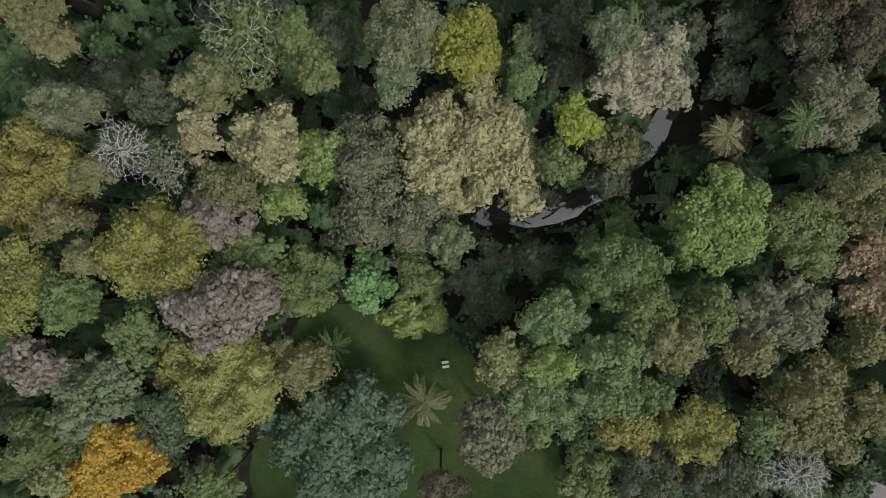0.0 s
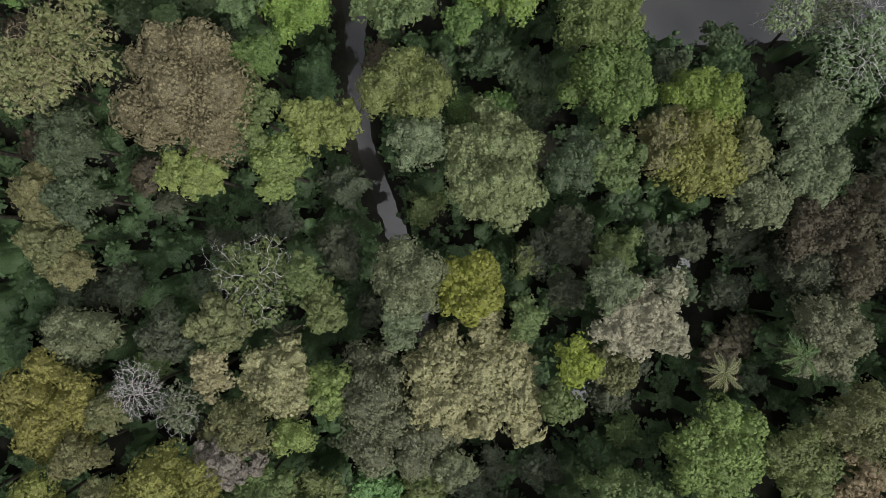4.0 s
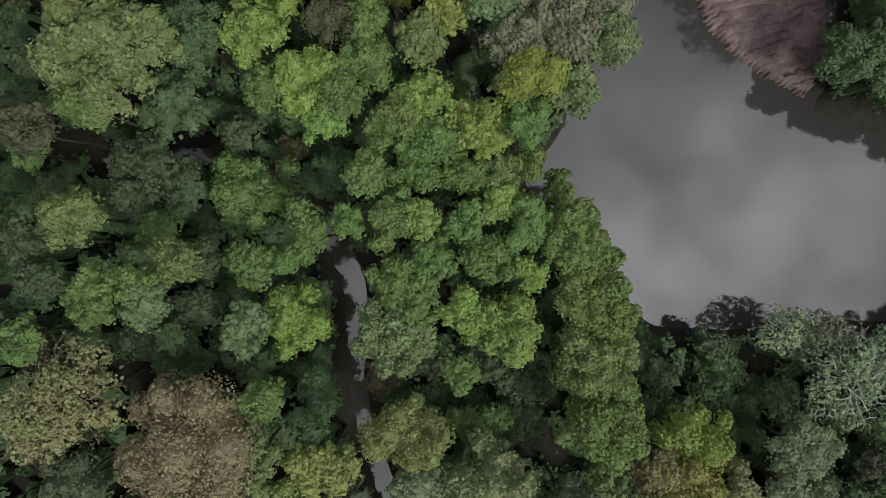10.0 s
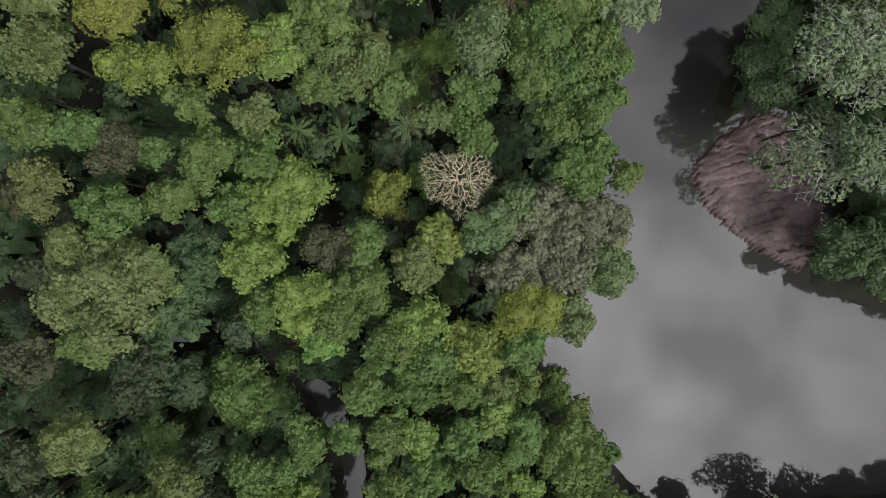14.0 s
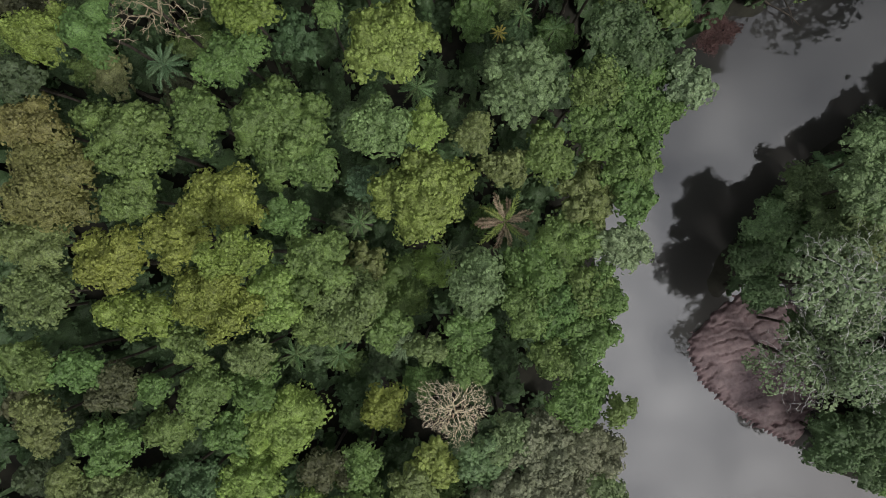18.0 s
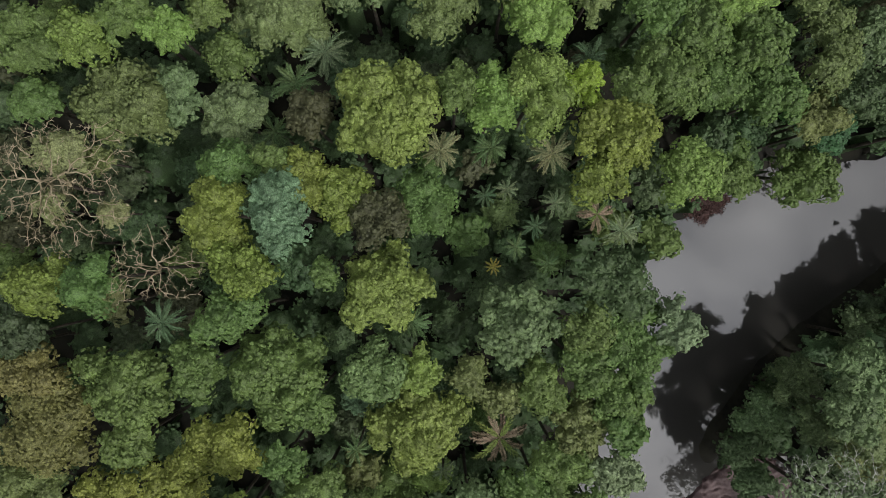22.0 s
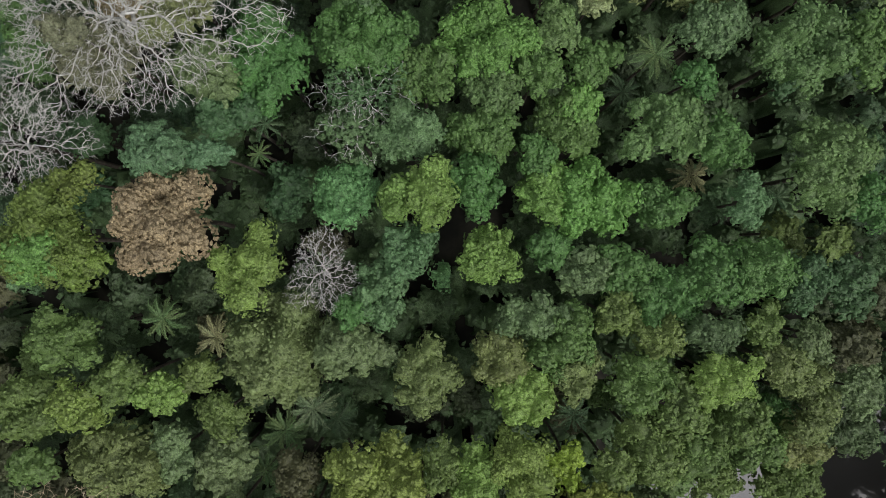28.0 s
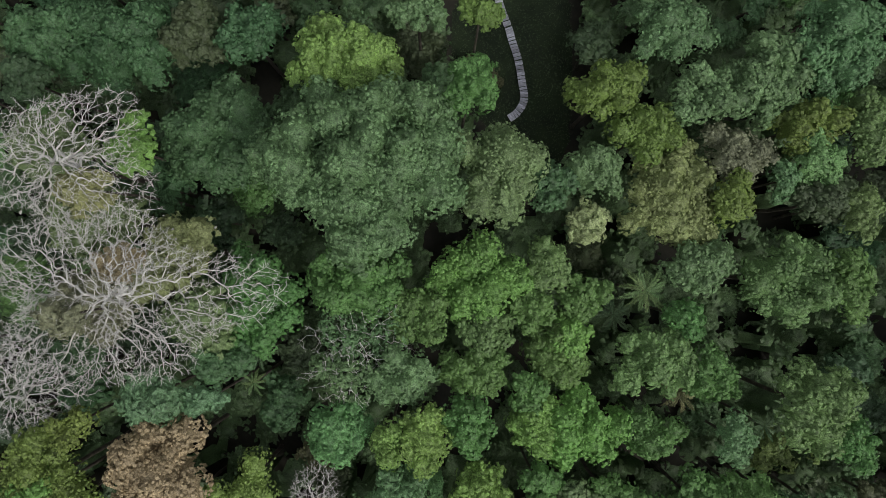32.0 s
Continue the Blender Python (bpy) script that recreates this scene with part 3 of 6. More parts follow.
def frond_mesh(rng, col, reach):
    """One arching palm frond along +x with its leaflets on both sides."""
    n = 30
    s = np.linspace(0, 1, n)
    droop = rng.uniform(0.25, 0.5)
    line = np.stack([reach * (s - 0.12 * s ** 3), 0.06 * reach * np.sin(s * 2 + rng.uniform(-1, 1)) * s, reach * (0.42 * s - (0.42 + droop) * s ** 2.2)], 1)
    v, f = tubes(line[:-1], line[1:], 0.05 * (1 - s[:-1]) + 0.012, 0.05 * (1 - s[1:]) + 0.012, 3)
    vs, fs, off = [v], [f], len(v)
    for side in (-1, 1):
        i = np.arange(3, n)
        k = len(i)
        length = reach * 0.105 * np.sin(np.clip(s[i] * 1.05, 0, 1) * np.pi * 0.86 + 0.35) + 0.1
        root = line[i]
        tip = root + np.stack([length * 1.1, side * length * 0.8, -length * rng.uniform(0.15, 0.5, k)], 1) + rng.normal(size=(k, 3)) * 0.06
        mid = (root + tip) / 2 + [0, 0, 0.06]
        w = np.array([0.095 if col == "rp" else 0.085, 0, 0]) * (reach / 3.0)
        q = np.stack([root, mid - w, tip, mid + w], 1).reshape(-1, 3)
        vs.append(q)
        fs.append(np.arange(4 * k).reshape(-1, 4) + off)
        off += 4 * k
    return sheet("frond", np.concatenate(vs), np.concatenate(fs), LEAF[col])


FRONDS = {}


def palm(col, x, y, reach, top):
    """A palm: ringed trunk and a crown of arching fronds."""
    count[0] += 1
    rng = np.random.default_rng(count[0])
    base = max(float(ground_z(np.array(x), np.array(y))), 0.0) - 0.2
    ob = thing("palm_tree", x, y, base, FOLIAGE[col][0] + " " + SHAPES["p"] + " on a slim trunk", "palm", "palms")
    h = top - base - reach * 0.12
    zz = np.linspace(0, h, 9)
    line = np.stack([0.15 * np.sin(zz / h * 2.5), 0.1 * np.sin(zz / h * 3.5), zz], 1)
    line[:, :2] -= line[-1:, :2]
    rad = np.linspace(0.2, 0.13, 9)
    v, f = tubes(line[:-1], line[1:], rad[:-1] * 1.08, rad[1:], 8)
    put("trunk", sheet("trunk", v, f, BARK, True), ob)
    if col not in FRONDS:
        FRONDS[col] = [frond_mesh(rng, col, 3.0) for _ in range(3)]
    if col == "rp" and "young" not in FRONDS:
        FRONDS["young"] = [frond_mesh(rng, "yg", 3.0) for _ in range(3)]
    n = 13 if reach > 1.8 else 10
    for i in range(n):
        ring = i % 2
        young = col == "rp" and i % 3 == 2
        fr = put("frond", FRONDS["young" if young else col][i % 3], ob, "fresh green inner frond" if young else "")
        k = reach / 2.55 * rng.uniform(0.85, 1.08)
        fr.matrix_local = Matrix.Translation((0, 0, h)) @ Euler((rng.uniform(-0.2, 0.2), 0.12 - 0.55 * (i % 3) / 2 * rng.uniform(0.7, 1.2), i * 2 * math.pi / n + rng.uniform(-0.14, 0.14))).to_matrix().to_4x4() @ Matrix.Diagonal((k, k, k, 1))
    return ob


tree("r", "Ol", -51.0, 29.0, 4.1, 3.4, 17.2)
tree("r", "Ol", -48.1, 25.5, 3.1, 2.7, 16.0)
tree("w", "Gr", -23.2, 24.9, 5.2, 5.1, 21.6)
tree("s", "Gr", -15.0, 21.2, 2.6, 2.9, 21.3)
tree("r", "Gr", -17.2, 25.6, 2.1, 2.6, 21.7)
tree("r", "Dk", -14.2, 27.8, 3.1, 4.0, 11.9, True)
tree("r", "Ol", -27.5, 19.3, 3.6, 3.4, 21.3)
tree("r", "Dk", -34.0, 17.4, 2.9, 2.9, 21.1)
tree("r", "Dk", -46.2, 22.7, 4.4, 3.2, 9.0, True)
tree("r", "Gg", -46.5, 17.2, 5.2, 4.1, 17.4)
tree("d", "Yo", -49.5, 8.7, 6.4, 6.4, 20.2)
tree("r", "Ol", -40.9, 8.4, 2.6, 2.6, 21.7)
tree("b", "pk", -37.0, 11.1, 3.4, 3.1, 21.8)
tree("w", "gy", -31.7, 9.0, 2.6, 2.9, 22.7)
tree("r", "ta", -28.6, 13.0, 2.6, 3.3, 21.5)
tree("s", "ta", -20.9, 12.3, 4.8, 4.8, 20.3)
tree("r", "Br", -18.9, 5.7, 3.2, 2.1, 19.8)
tree("d", "Ol", -25.7, 6.8, 3.9, 3.6, 21.9)
tree("s", "pk", -26.2, 3.2, 4.6, 2.9, 23.1)
tree("r", "Br", -14.6, 10.7, 2.7, 4.5, 19.9)
palm("gy", -20.7, 17.1, 2.0, 15.8)
tree("d", "gy", -8.7, 9.4, 4.2, 7.6, 19.4)
tree("s", "ta", 3.7, 12.3, 8.5, 7.9, 21.1)
tree("d", "gy", -3.1, 3.8, 5.5, 3.8, 17.9)
tree("r", "Gg", 1.0, 0.7, 2.8, 2.4, 18.2)
tree("d", "Gg", -4.5, 24.7, 4.9, 4.7, 22.1)
tree("r", "ye", 2.6, 23.7, 4.7, 4.6, 22.0)
tree("r", "Gg", -5.5, 18.8, 2.1, 3.0, 21.9)
tree("r", "Dk", 11.7, 27.7, 2.2, 3.3, 12.2, True)
tree("r", "Dk", 15.7, 29.1, 3.3, 3.3, 12.5, True)
tree("r", "Dk", 15.6, 22.8, 2.9, 2.9, 12.9, True)
tree("r", "Gr", 9.2, 19.9, 2.0, 2.9, 21.4)
tree("r", "Gg", 19.1, 24.1, 2.9, 3.2, 23.5)
tree("s", "Gw", 22.0, 19.8, 4.3, 4.6, 23.6)
tree("s", "Gw", 25.9, 23.0, 1.8, 2.6, 22.8)
tree("s", "Gw", 26.4, 18.0, 2.2, 2.3, 22.5)
tree("s", "Li", 15.3, 14.6, 2.9, 3.0, 21.7)
tree("s", "Gr", 13.4, 9.8, 2.6, 2.3, 21.4)
tree("r", "Ol", 21.3, 13.0, 3.2, 3.4, 15.0)
tree("r", "Dk", 11.5, 6.6, 3.7, 1.9, 11.1, True)
palm("tp", 33.3, 13.3, 2.5, 19.6)
palm("gp", 43.4, 15.2, 2.7, 18.1)
tree("r", "gy", 48.0, 17.3, 5.1, 5.8, 18.6)
tree("r", "Dk", 46.5, 26.5, 4.2, 4.2, 16.2)
tree("r", "Dk", 39.8, 31.0, 3.8, 3.8, 9.0, True)
tree("r", "Dk", 46.2, 24.9, 3.8, 3.2, 9.0, True)
tree("r", "Do", 51.7, 26.0, 3.4, 4.5, 17.7)
tree("r", "Dk", 38.2, 22.6, 3.2, 3.0, 9.0, True)
tree("d", "Ol", 50.9, 6.8, 5.1, 5.1, 18.3)
tree("r", "Br", 33.3, 3.3, 6.2, 7.0, 19.9)
tree("r", "Gr", 43.5, 1.7, 4.0, 5.4, 19.2)
tree("r", "Gr", 41.1, 4.0, 2.7, 2.5, 19.4)
tree("s", "rb", 51.4, -3.4, 3.5, 7.0, 19.5)
tree("r", "Gr", 20.9, -2.7, 6.1, 4.4, 20.9)
tree("r", "Gr", 23.4, -6.9, 3.9, 3.3, 21.1)
tree("r", "Gr", 31.3, -8.2, 3.4, 3.7, 20.9)
tree("s", "gy", 40.6, -8.0, 5.7, 4.1, 20.4)
tree("r", "Ol", 35.9, -12.5, 3.9, 2.0, 20.9)
tree("r", "Ol", 50.3, -10.9, 2.6, 2.9, 20.3)
tree("r", "Ol", 27.2, -11.1, 3.4, 3.4, 21.4)
tree("r", "ag", 13.3, -8.0, 3.8, 3.2, 20.4)
tree("s", "to", 7.1, -13.4, 3.2, 3.9, 19.3)
tree("s", "Br", 13.2, -13.9, 3.4, 3.0, 20.6)
tree("r", "ag", 19.6, -12.8, 4.1, 3.3, 21.5)
tree("r", "ag", 12.3, -18.9, 5.3, 4.0, 20.7)
tree("r", "ag", 19.5, -17.2, 3.9, 3.4, 21.9)
tree("r", "Gr", 24.2, -16.8, 2.1, 2.2, 22.2)
tree("r", "Yo", 21.6, -21.0, 3.9, 3.0, 22.2)
tree("r", "Yo", 29.7, -21.2, 4.9, 3.5, 21.8)
tree("r", "Ol", 44.4, -19.4, 5.7, 5.7, 20.3)
tree("r", "Gr", 37.3, -21.8, 2.8, 2.8, 20.5)
tree("r", "Ol", 50.5, -18.5, 2.1, 3.4, 20.4)
tree("r", "Gr", 16.7, -26.9, 4.1, 3.1, 21.3)
tree("r", "Dk", 23.8, -26.4, 3.9, 3.3, 21.8)
tree("r", "Dk", 32.5, -26.9, 4.3, 3.3, 21.1)
tree("b", "Gw", 41.4, -26.5, 4.0, 2.4, 20.3)
palm("tp", -2.7, -21.3, 3.8, 5.5)
palm("gp", -15.2, -13.5, 2.5, 5.5)
tree("s", "fg", -13.8, -25.4, 9.4, 8.1, 14.0)
tree("s", "gy", 5.8, -22.3, 4.7, 4.9, 19.3)
tree("r", "Do", -0.3, -28.9, 3.0, 1.6, 18.0)
tree("r", "mi", -10.3, -4.6, 3.7, 4.2, 8.0)
tree("r", "Br", -3.8, -9.2, 5.1, 2.8, 8.0)
tree("r", "Gr", -3.0, -4.5, 3.5, 3.0, 9.0, True)
tree("r", "Gr", -4.9, -1.7, 2.4, 2.1, 9.0, True)
tree("r", "Dk", 3.4, -4.2, 2.9, 3.2, 9.0, True)
tree("r", "Dk", 6.1, -7.2, 3.5, 3.2, 9.0, True)
tree("r", "Dk", 12.3, -1.9, 3.6, 2.7, 10.4, True)
tree("r", "Dk", 6.4, -1.1, 3.0, 2.4, 9.5, True)
tree("r", "Gr", -17.6, -4.2, 4.1, 4.6, 17.1)
tree("r", "Gr", -22.9, -0.8, 3.8, 3.0, 21.3)
tree("d", "Yo", -32.4, 0.0, 6.2, 5.3, 24.8)
tree("r", "Ol", -44.4, 3.2, 3.4, 2.3, 21.8)
tree("r", "Ol", -41.1, -1.4, 2.6, 2.7, 22.5)
tree("r", "Gr", -43.2, -6.5, 4.0, 3.1, 21.9)
tree("d", "Yo", -49.5, -3.9, 4.3, 6.3, 21.6)
tree("s", "pk", -24.9, -6.5, 6.5, 4.3, 26.6)
tree("r", "Yg", -27.1, -16.4, 8.2, 6.2, 20.3)
tree("r", "Ol", -17.5, -14.4, 4.3, 3.3, 17.6)
tree("r", "Gr", -35.4, -10.4, 3.2, 3.4, 21.9)
tree("s", "pk", -47.5, -13.8, 4.3, 3.3, 21.4)
tree("s", "Gg", -41.1, -16.4, 5.3, 3.9, 21.2)
tree("r", "Gr", -47.7, -23.7, 4.7, 4.2, 21.2)
tree("r", "Gg", -42.8, -20.0, 2.6, 2.6, 21.2)
tree("r", "or", -37.9, -24.7, 5.4, 3.8, 21.1)
tree("r", "or", -41.6, -26.9, 3.3, 2.6, 21.1)
tree("r", "to", -45.3, -26.8, 2.6, 2.2, 21.1)
tree("r", "Gd", -32.7, -20.5, 4.1, 3.4, 20.7)
tree("r", "Gr", -27.3, -28.5, 3.8, 2.3, 18.9)
tree("r", "Dk", -56.5, -22.0, 2.1, 2.3, 11.4, True)

tree("r", "gb", -43.9, 73.4, 4.0, 3.7, 25.8)
tree("r", "dk", -49.7, 70.5, 3.4, 3.0, 25.7)
tree("r", "dk", -41.4, 76.9, 3.6, 3.3, 15.8, True)
tree("r", "dk", -35.4, 78.1, 3.4, 3.7, 14.3, True)
tree("r", "dk", -47.7, 65.9, 3.0, 3.0, 25.8)
tree("r", "gr", -41.6, 63.9, 3.2, 4.0, 26.4)
tree("r", "gr", -37.0, 66.0, 3.0, 2.3, 25.5)
tree("r", "gg", -35.6, 63.1, 3.4, 2.7, 25.0)
tree("r", "ol", -33.0, 68.4, 3.1, 3.3, 23.5)
tree("r", "dk", -32.7, 68.6, 2.7, 3.7, 13.3, True)
tree("r", "gr", -49.6, 58.8, 2.7, 3.0, 25.3)
tree("r", "gr", -26.3, 77.1, 5.5, 5.5, 15.2)
tree("r", "gr", -17.7, 72.1, 2.5, 4.3, 20.1)
tree("r", "gr", -24.7, 67.9, 3.2, 2.8, 20.0)
tree("r", "gr", -20.2, 68.3, 2.2, 1.9, 19.4)
tree("w", "to", -45.2, 51.7, 5.4, 6.6, 24.4)
tree("w", "to", -50.4, 49.0, 4.6, 4.8, 23.9)
tree("d", "tc", -31.3, 46.3, 8.6, 8.0, 25.4)
tree("s", "gg", -25.6, 59.7, 3.1, 3.6, 19.1)
tree("r", "br", -20.2, 60.5, 4.8, 4.6, 15.4)
tree("r", "dk", -33.2, 61.8, 3.9, 2.7, 13.9, True)
tree("r", "gg", -36.6, 57.9, 2.6, 2.2, 14.6, True)
tree("r", "dk", -41.0, 58.4, 2.6, 2.9, 15.5, True)
tree("r", "gr", -23.1, 51.2, 3.5, 2.9, 21.6)
tree("r", "gd", -18.1, 49.9, 3.5, 4.8, 11.1, True)
tree("r", "Gr", -23.2, 44.5, 3.3, 4.0, 23.8)
tree("s", "Br", -15.1, 43.1, 4.7, 3.4, 22.4)
tree("r", "Br", -20.1, 38.0, 3.1, 3.9, 22.8)
tree("s", "Br", -29.5, 37.1, 4.1, 3.0, 23.8)
tree("r", "Dk", -13.8, 36.3, 3.5, 3.0, 12.3, True)
tree("r", "Gd", -45.6, 40.9, 4.7, 3.9, 22.7)
tree("s", "Ol", -50.3, 35.1, 3.5, 3.3, 20.2)
tree("r", "Gd", -45.3, 34.5, 4.1, 3.7, 20.6)
tree("r", "Dk", -44.0, 23.0, 3.9, 2.8, 9.0, True)
tree("r", "gr", -12.6, 73.3, 2.2, 2.4, 21.4)
tree("r", "gr", -7.1, 73.5, 2.8, 3.6, 22.2)
tree("r", "yg", -3.4, 74.0, 2.3, 2.7, 22.3)
tree("r", "gr", -6.5, 66.2, 3.8, 3.3, 21.5)
tree("r", "gr", -2.0, 68.9, 3.1, 3.1, 21.8)
tree("d", "gr", 5.1, 69.1, 3.8, 3.2, 21.1)
tree("r", "br", 9.9, 66.9, 2.2, 2.3, 21.1)
tree("r", "gr", 2.4, 73.3, 2.7, 2.7, 21.7)
tree("s", "yg", 5.8, 75.8, 2.7, 3.0, 21.3)
tree("r", "gr", 9.8, 73.3, 2.6, 4.1, 21.9)
tree("r", "ag", -6.5, 58.8, 5.1, 4.2, 21.4)
tree("r", "gr", -4.1, 63.8, 3.5, 3.3, 21.6)
tree("r", "br", 1.4, 62.5, 2.7, 3.1, 21.4)
tree("r", "yg", 7.5, 60.2, 4.7, 4.7, 21.4)
tree("r", "gr", 1.4, 55.1, 2.2, 2.2, 22.1)
tree("r", "dk", 5.0, 54.9, 3.8, 3.3, 12.0, True)
tree("r", "dk", 10.3, 51.9, 3.8, 3.2, 12.0, True)
tree("r", "gr", 15.2, 71.5, 4.2, 4.2, 22.4)
tree("r", "gr", 16.9, 65.5, 4.2, 4.7, 22.1)
tree("r", "gr", 20.1, 62.1, 3.0, 3.9, 22.1)
tree("r", "gb", 18.2, 56.4, 5.0, 4.8, 21.8)
tree("d", "gr", 19.2, 48.9, 5.1, 5.9, 21.5)
tree("d", "ol", -5.0, 47.5, 5.8, 4.3, 22.9)
tree("r", "Gg", -3.6, 41.1, 3.5, 3.1, 22.5)
tree("r", "Lg", 5.2, 38.3, 6.4, 7.1, 22.1)
tree("r", "gr", 2.7, 46.8, 2.7, 2.7, 12.4, True)
tree("r", "gr", 6.5, 47.3, 2.4, 2.3, 12.2, True)
tree("r", "dk", 10.7, 46.2, 3.0, 3.2, 12.0, True)
tree("r", "Gr", 19.5, 39.1, 4.2, 4.1, 21.4)
tree("r", "Gd", 14.7, 38.4, 3.3, 4.1, 21.8)
tree("r", "Dk", 16.4, 30.8, 3.6, 3.3, 12.3, True)
tree("r", "Gr", 10.3, 26.6, 2.1, 2.4, 12.1, True)
tree("r", "Gr", 22.3, 27.5, 3.5, 3.5, 12.8, True)
tree("r", "yo", 30.9, 46.5, 5.7, 4.0, 20.2)
tree("r", "Yo", 31.7, 40.3, 6.8, 5.6, 20.1)
tree("r", "Ol", 26.6, 41.7, 3.9, 4.0, 20.3)
tree("r", "gd", 38.0, 52.5, 3.9, 4.6, 9.0, True)
tree("r", "dk", 37.1, 56.8, 3.1, 2.8, 9.0, True)
tree("r", "Ol", 36.7, 40.3, 2.1, 3.5, 19.4)
tree("w", "wp", 52.8, 53.4, 5.4, 6.0, 15.9)
tree("w", "gw", 46.7, 59.1, 4.6, 3.2, 12.0)
tree("w", "gy", 51.5, 59.5, 3.6, 2.6, 13.0)
tree("r", "Gg", 45.7, 45.1, 4.7, 3.6, 18.0)
tree("r", "dk", 47.2, 49.4, 3.1, 3.1, 9.0, True)
tree("r", "Gg", 45.9, 38.7, 4.6, 4.1, 17.6)
tree("r", "Gg", 38.7, 34.1, 4.4, 3.4, 18.0)
tree("r", "Do", 47.0, 31.1, 5.2, 4.0, 17.0)
tree("r", "Do", 52.7, 33.2, 3.6, 4.4, 18.0)
tree("r", "Dk", 59.6, 40.1, 3.0, 3.1, 9.1, True)
tree("r", "Dk", 45.0, 26.7, 4.7, 3.1, 9.0, True)
tree("r", "Do", 51.5, 26.4, 3.6, 3.6, 17.7)

tree("r", "gr", -41.0, 109.3, 3.2, 2.6, 30.0)
tree("r", "gr", -46.6, 109.8, 3.4, 3.2, 30.2)
tree("d", "do", -37.6, 107.3, 3.9, 2.5, 29.4)
tree("r", "ol", -46.5, 103.1, 3.5, 3.5, 29.1)
palm("gp", -40.7, 104.3, 2.3, 24.0)
tree("r", "gr", -39.1, 100.1, 3.9, 3.6, 28.7)
tree("r", "gr", -32.0, 102.1, 3.3, 3.0, 27.5)
tree("r", "gr", -27.8, 107.2, 3.2, 3.6, 28.5)
tree("r", "gr", -33.2, 107.2, 2.0, 1.9, 29.0)
tree("r", "gr", -22.2, 108.0, 2.9, 3.6, 28.2)
tree("r", "br", -19.5, 102.8, 5.0, 4.4, 26.0)
tree("r", "gr", -25.0, 101.3, 2.8, 2.8, 26.0)
palm("gp", -18.1, 110.5, 1.9, 23.7)
palm("gp", -13.1, 110.4, 2.1, 21.6)
palm("wp", -5.2, 111.7, 2.2, 21.6)
tree("r", "br", -23.5, 95.8, 4.1, 3.7, 25.4)
tree("d", "do", -14.4, 96.6, 3.3, 2.7, 24.6)
tree("r", "gr", -10.5, 96.6, 2.8, 4.1, 23.7)
tree("d", "yo", -7.8, 103.3, 2.8, 3.5, 19.8)
tree("b", "ta", 0.9, 104.8, 3.8, 3.8, 26.1)
tree("r", "gr", 2.2, 110.6, 2.7, 3.0, 27.2)
tree("s", "yg", -1.0, 98.0, 2.8, 2.7, 25.1)
tree("r", "ol", -4.0, 94.5, 3.5, 2.8, 24.7)
tree("s", "gg", 4.2, 98.7, 3.0, 3.0, 26.1)
tree("r", "gg", 7.4, 101.3, 3.0, 3.0, 26.5)
tree("r", "gy", 11.4, 99.8, 5.1, 4.6, 26.7)
tree("r", "gy", 17.2, 100.2, 3.8, 3.8, 26.9)
tree("r", "gg", 18.8, 95.0, 3.1, 3.7, 26.4)
tree("r", "gy", 14.1, 95.3, 4.6, 3.9, 26.6)
tree("r", "gy", 7.5, 94.2, 4.0, 3.0, 26.8)
tree("d", "yo", 8.5, 90.0, 4.0, 3.2, 27.2)
tree("r", "gg", 14.2, 89.0, 2.8, 3.3, 26.1)
tree("r", "gr", 15.6, 106.9, 4.0, 3.5, 27.7)
tree("r", "gr", 20.1, 105.2, 2.1, 1.9, 27.5)
tree("r", "yg", 3.9, 84.5, 4.7, 3.5, 23.8)
tree("r", "gr", 9.1, 84.7, 2.8, 3.1, 24.9)
tree("r", "gr", -2.2, 83.0, 4.2, 3.5, 23.5)
tree("r", "br", -2.9, 87.9, 3.5, 2.7, 24.6)
tree("r", "gr", -6.2, 85.9, 2.8, 2.8, 24.1)
tree("r", "gr", -8.4, 84.4, 2.2, 2.7, 23.7)
tree("r", "br", -16.7, 90.1, 4.4, 3.8, 24.3)
tree("r", "gr", -13.0, 88.5, 3.1, 3.5, 24.1)
tree("r", "gr", -22.2, 88.9, 3.0, 2.7, 23.8)
tree("r", "br", -15.2, 85.5, 2.9, 2.7, 23.0)
tree("r", "gr", -10.3, 91.8, 3.5, 2.7, 24.4)
tree("r", "lo", -39.1, 91.0, 6.7, 6.5, 31.0)
tree("r", "ol", -34.0, 93.2, 3.3, 3.7, 28.7)
tree("r", "gr", -40.4, 85.5, 3.3, 2.5, 29.5)
tree("r", "gd", -29.8, 94.4, 3.4, 3.9, 26.4)
tree("r", "gd", -35.0, 87.8, 4.3, 4.3, 19.7, True)
tree("r", "do", -48.5, 83.2, 3.4, 3.2, 27.0)
tree("r", "dk", -39.8, 81.5, 4.4, 3.8, 16.7, True)
tree("r", "ol", -43.1, 96.2, 2.6, 2.5, 29.2)
tree("r", "dk", -52.9, 93.2, 2.9, 2.9, 18.2, True)
tree("r", "dk", -55.4, 87.3, 2.6, 2.9, 17.4, True)
tree("w", "wp", 47.5, 109.5, 6.6, 5.4, 19.4)
tree("w", "wp", 51.7, 108.8, 3.5, 4.3, 21.9)
tree("r", "gr", 61.7, 94.3, 3.6, 4.6, 12.0)

tree("r", "yo", -42.3, 145.1, 3.6, 3.0, 36.9)
tree("r", "gr", -36.8, 145.6, 3.4, 2.6, 37.4)
tree("r", "gr", -42.0, 144.0, 3.0, 2.1, 26.8, True)
tree("r", "dk", -44.3, 140.0, 2.7, 2.1, 36.1)
tree("d", "fl", -43.2, 130.2, 5.0, 6.6, 34.5)
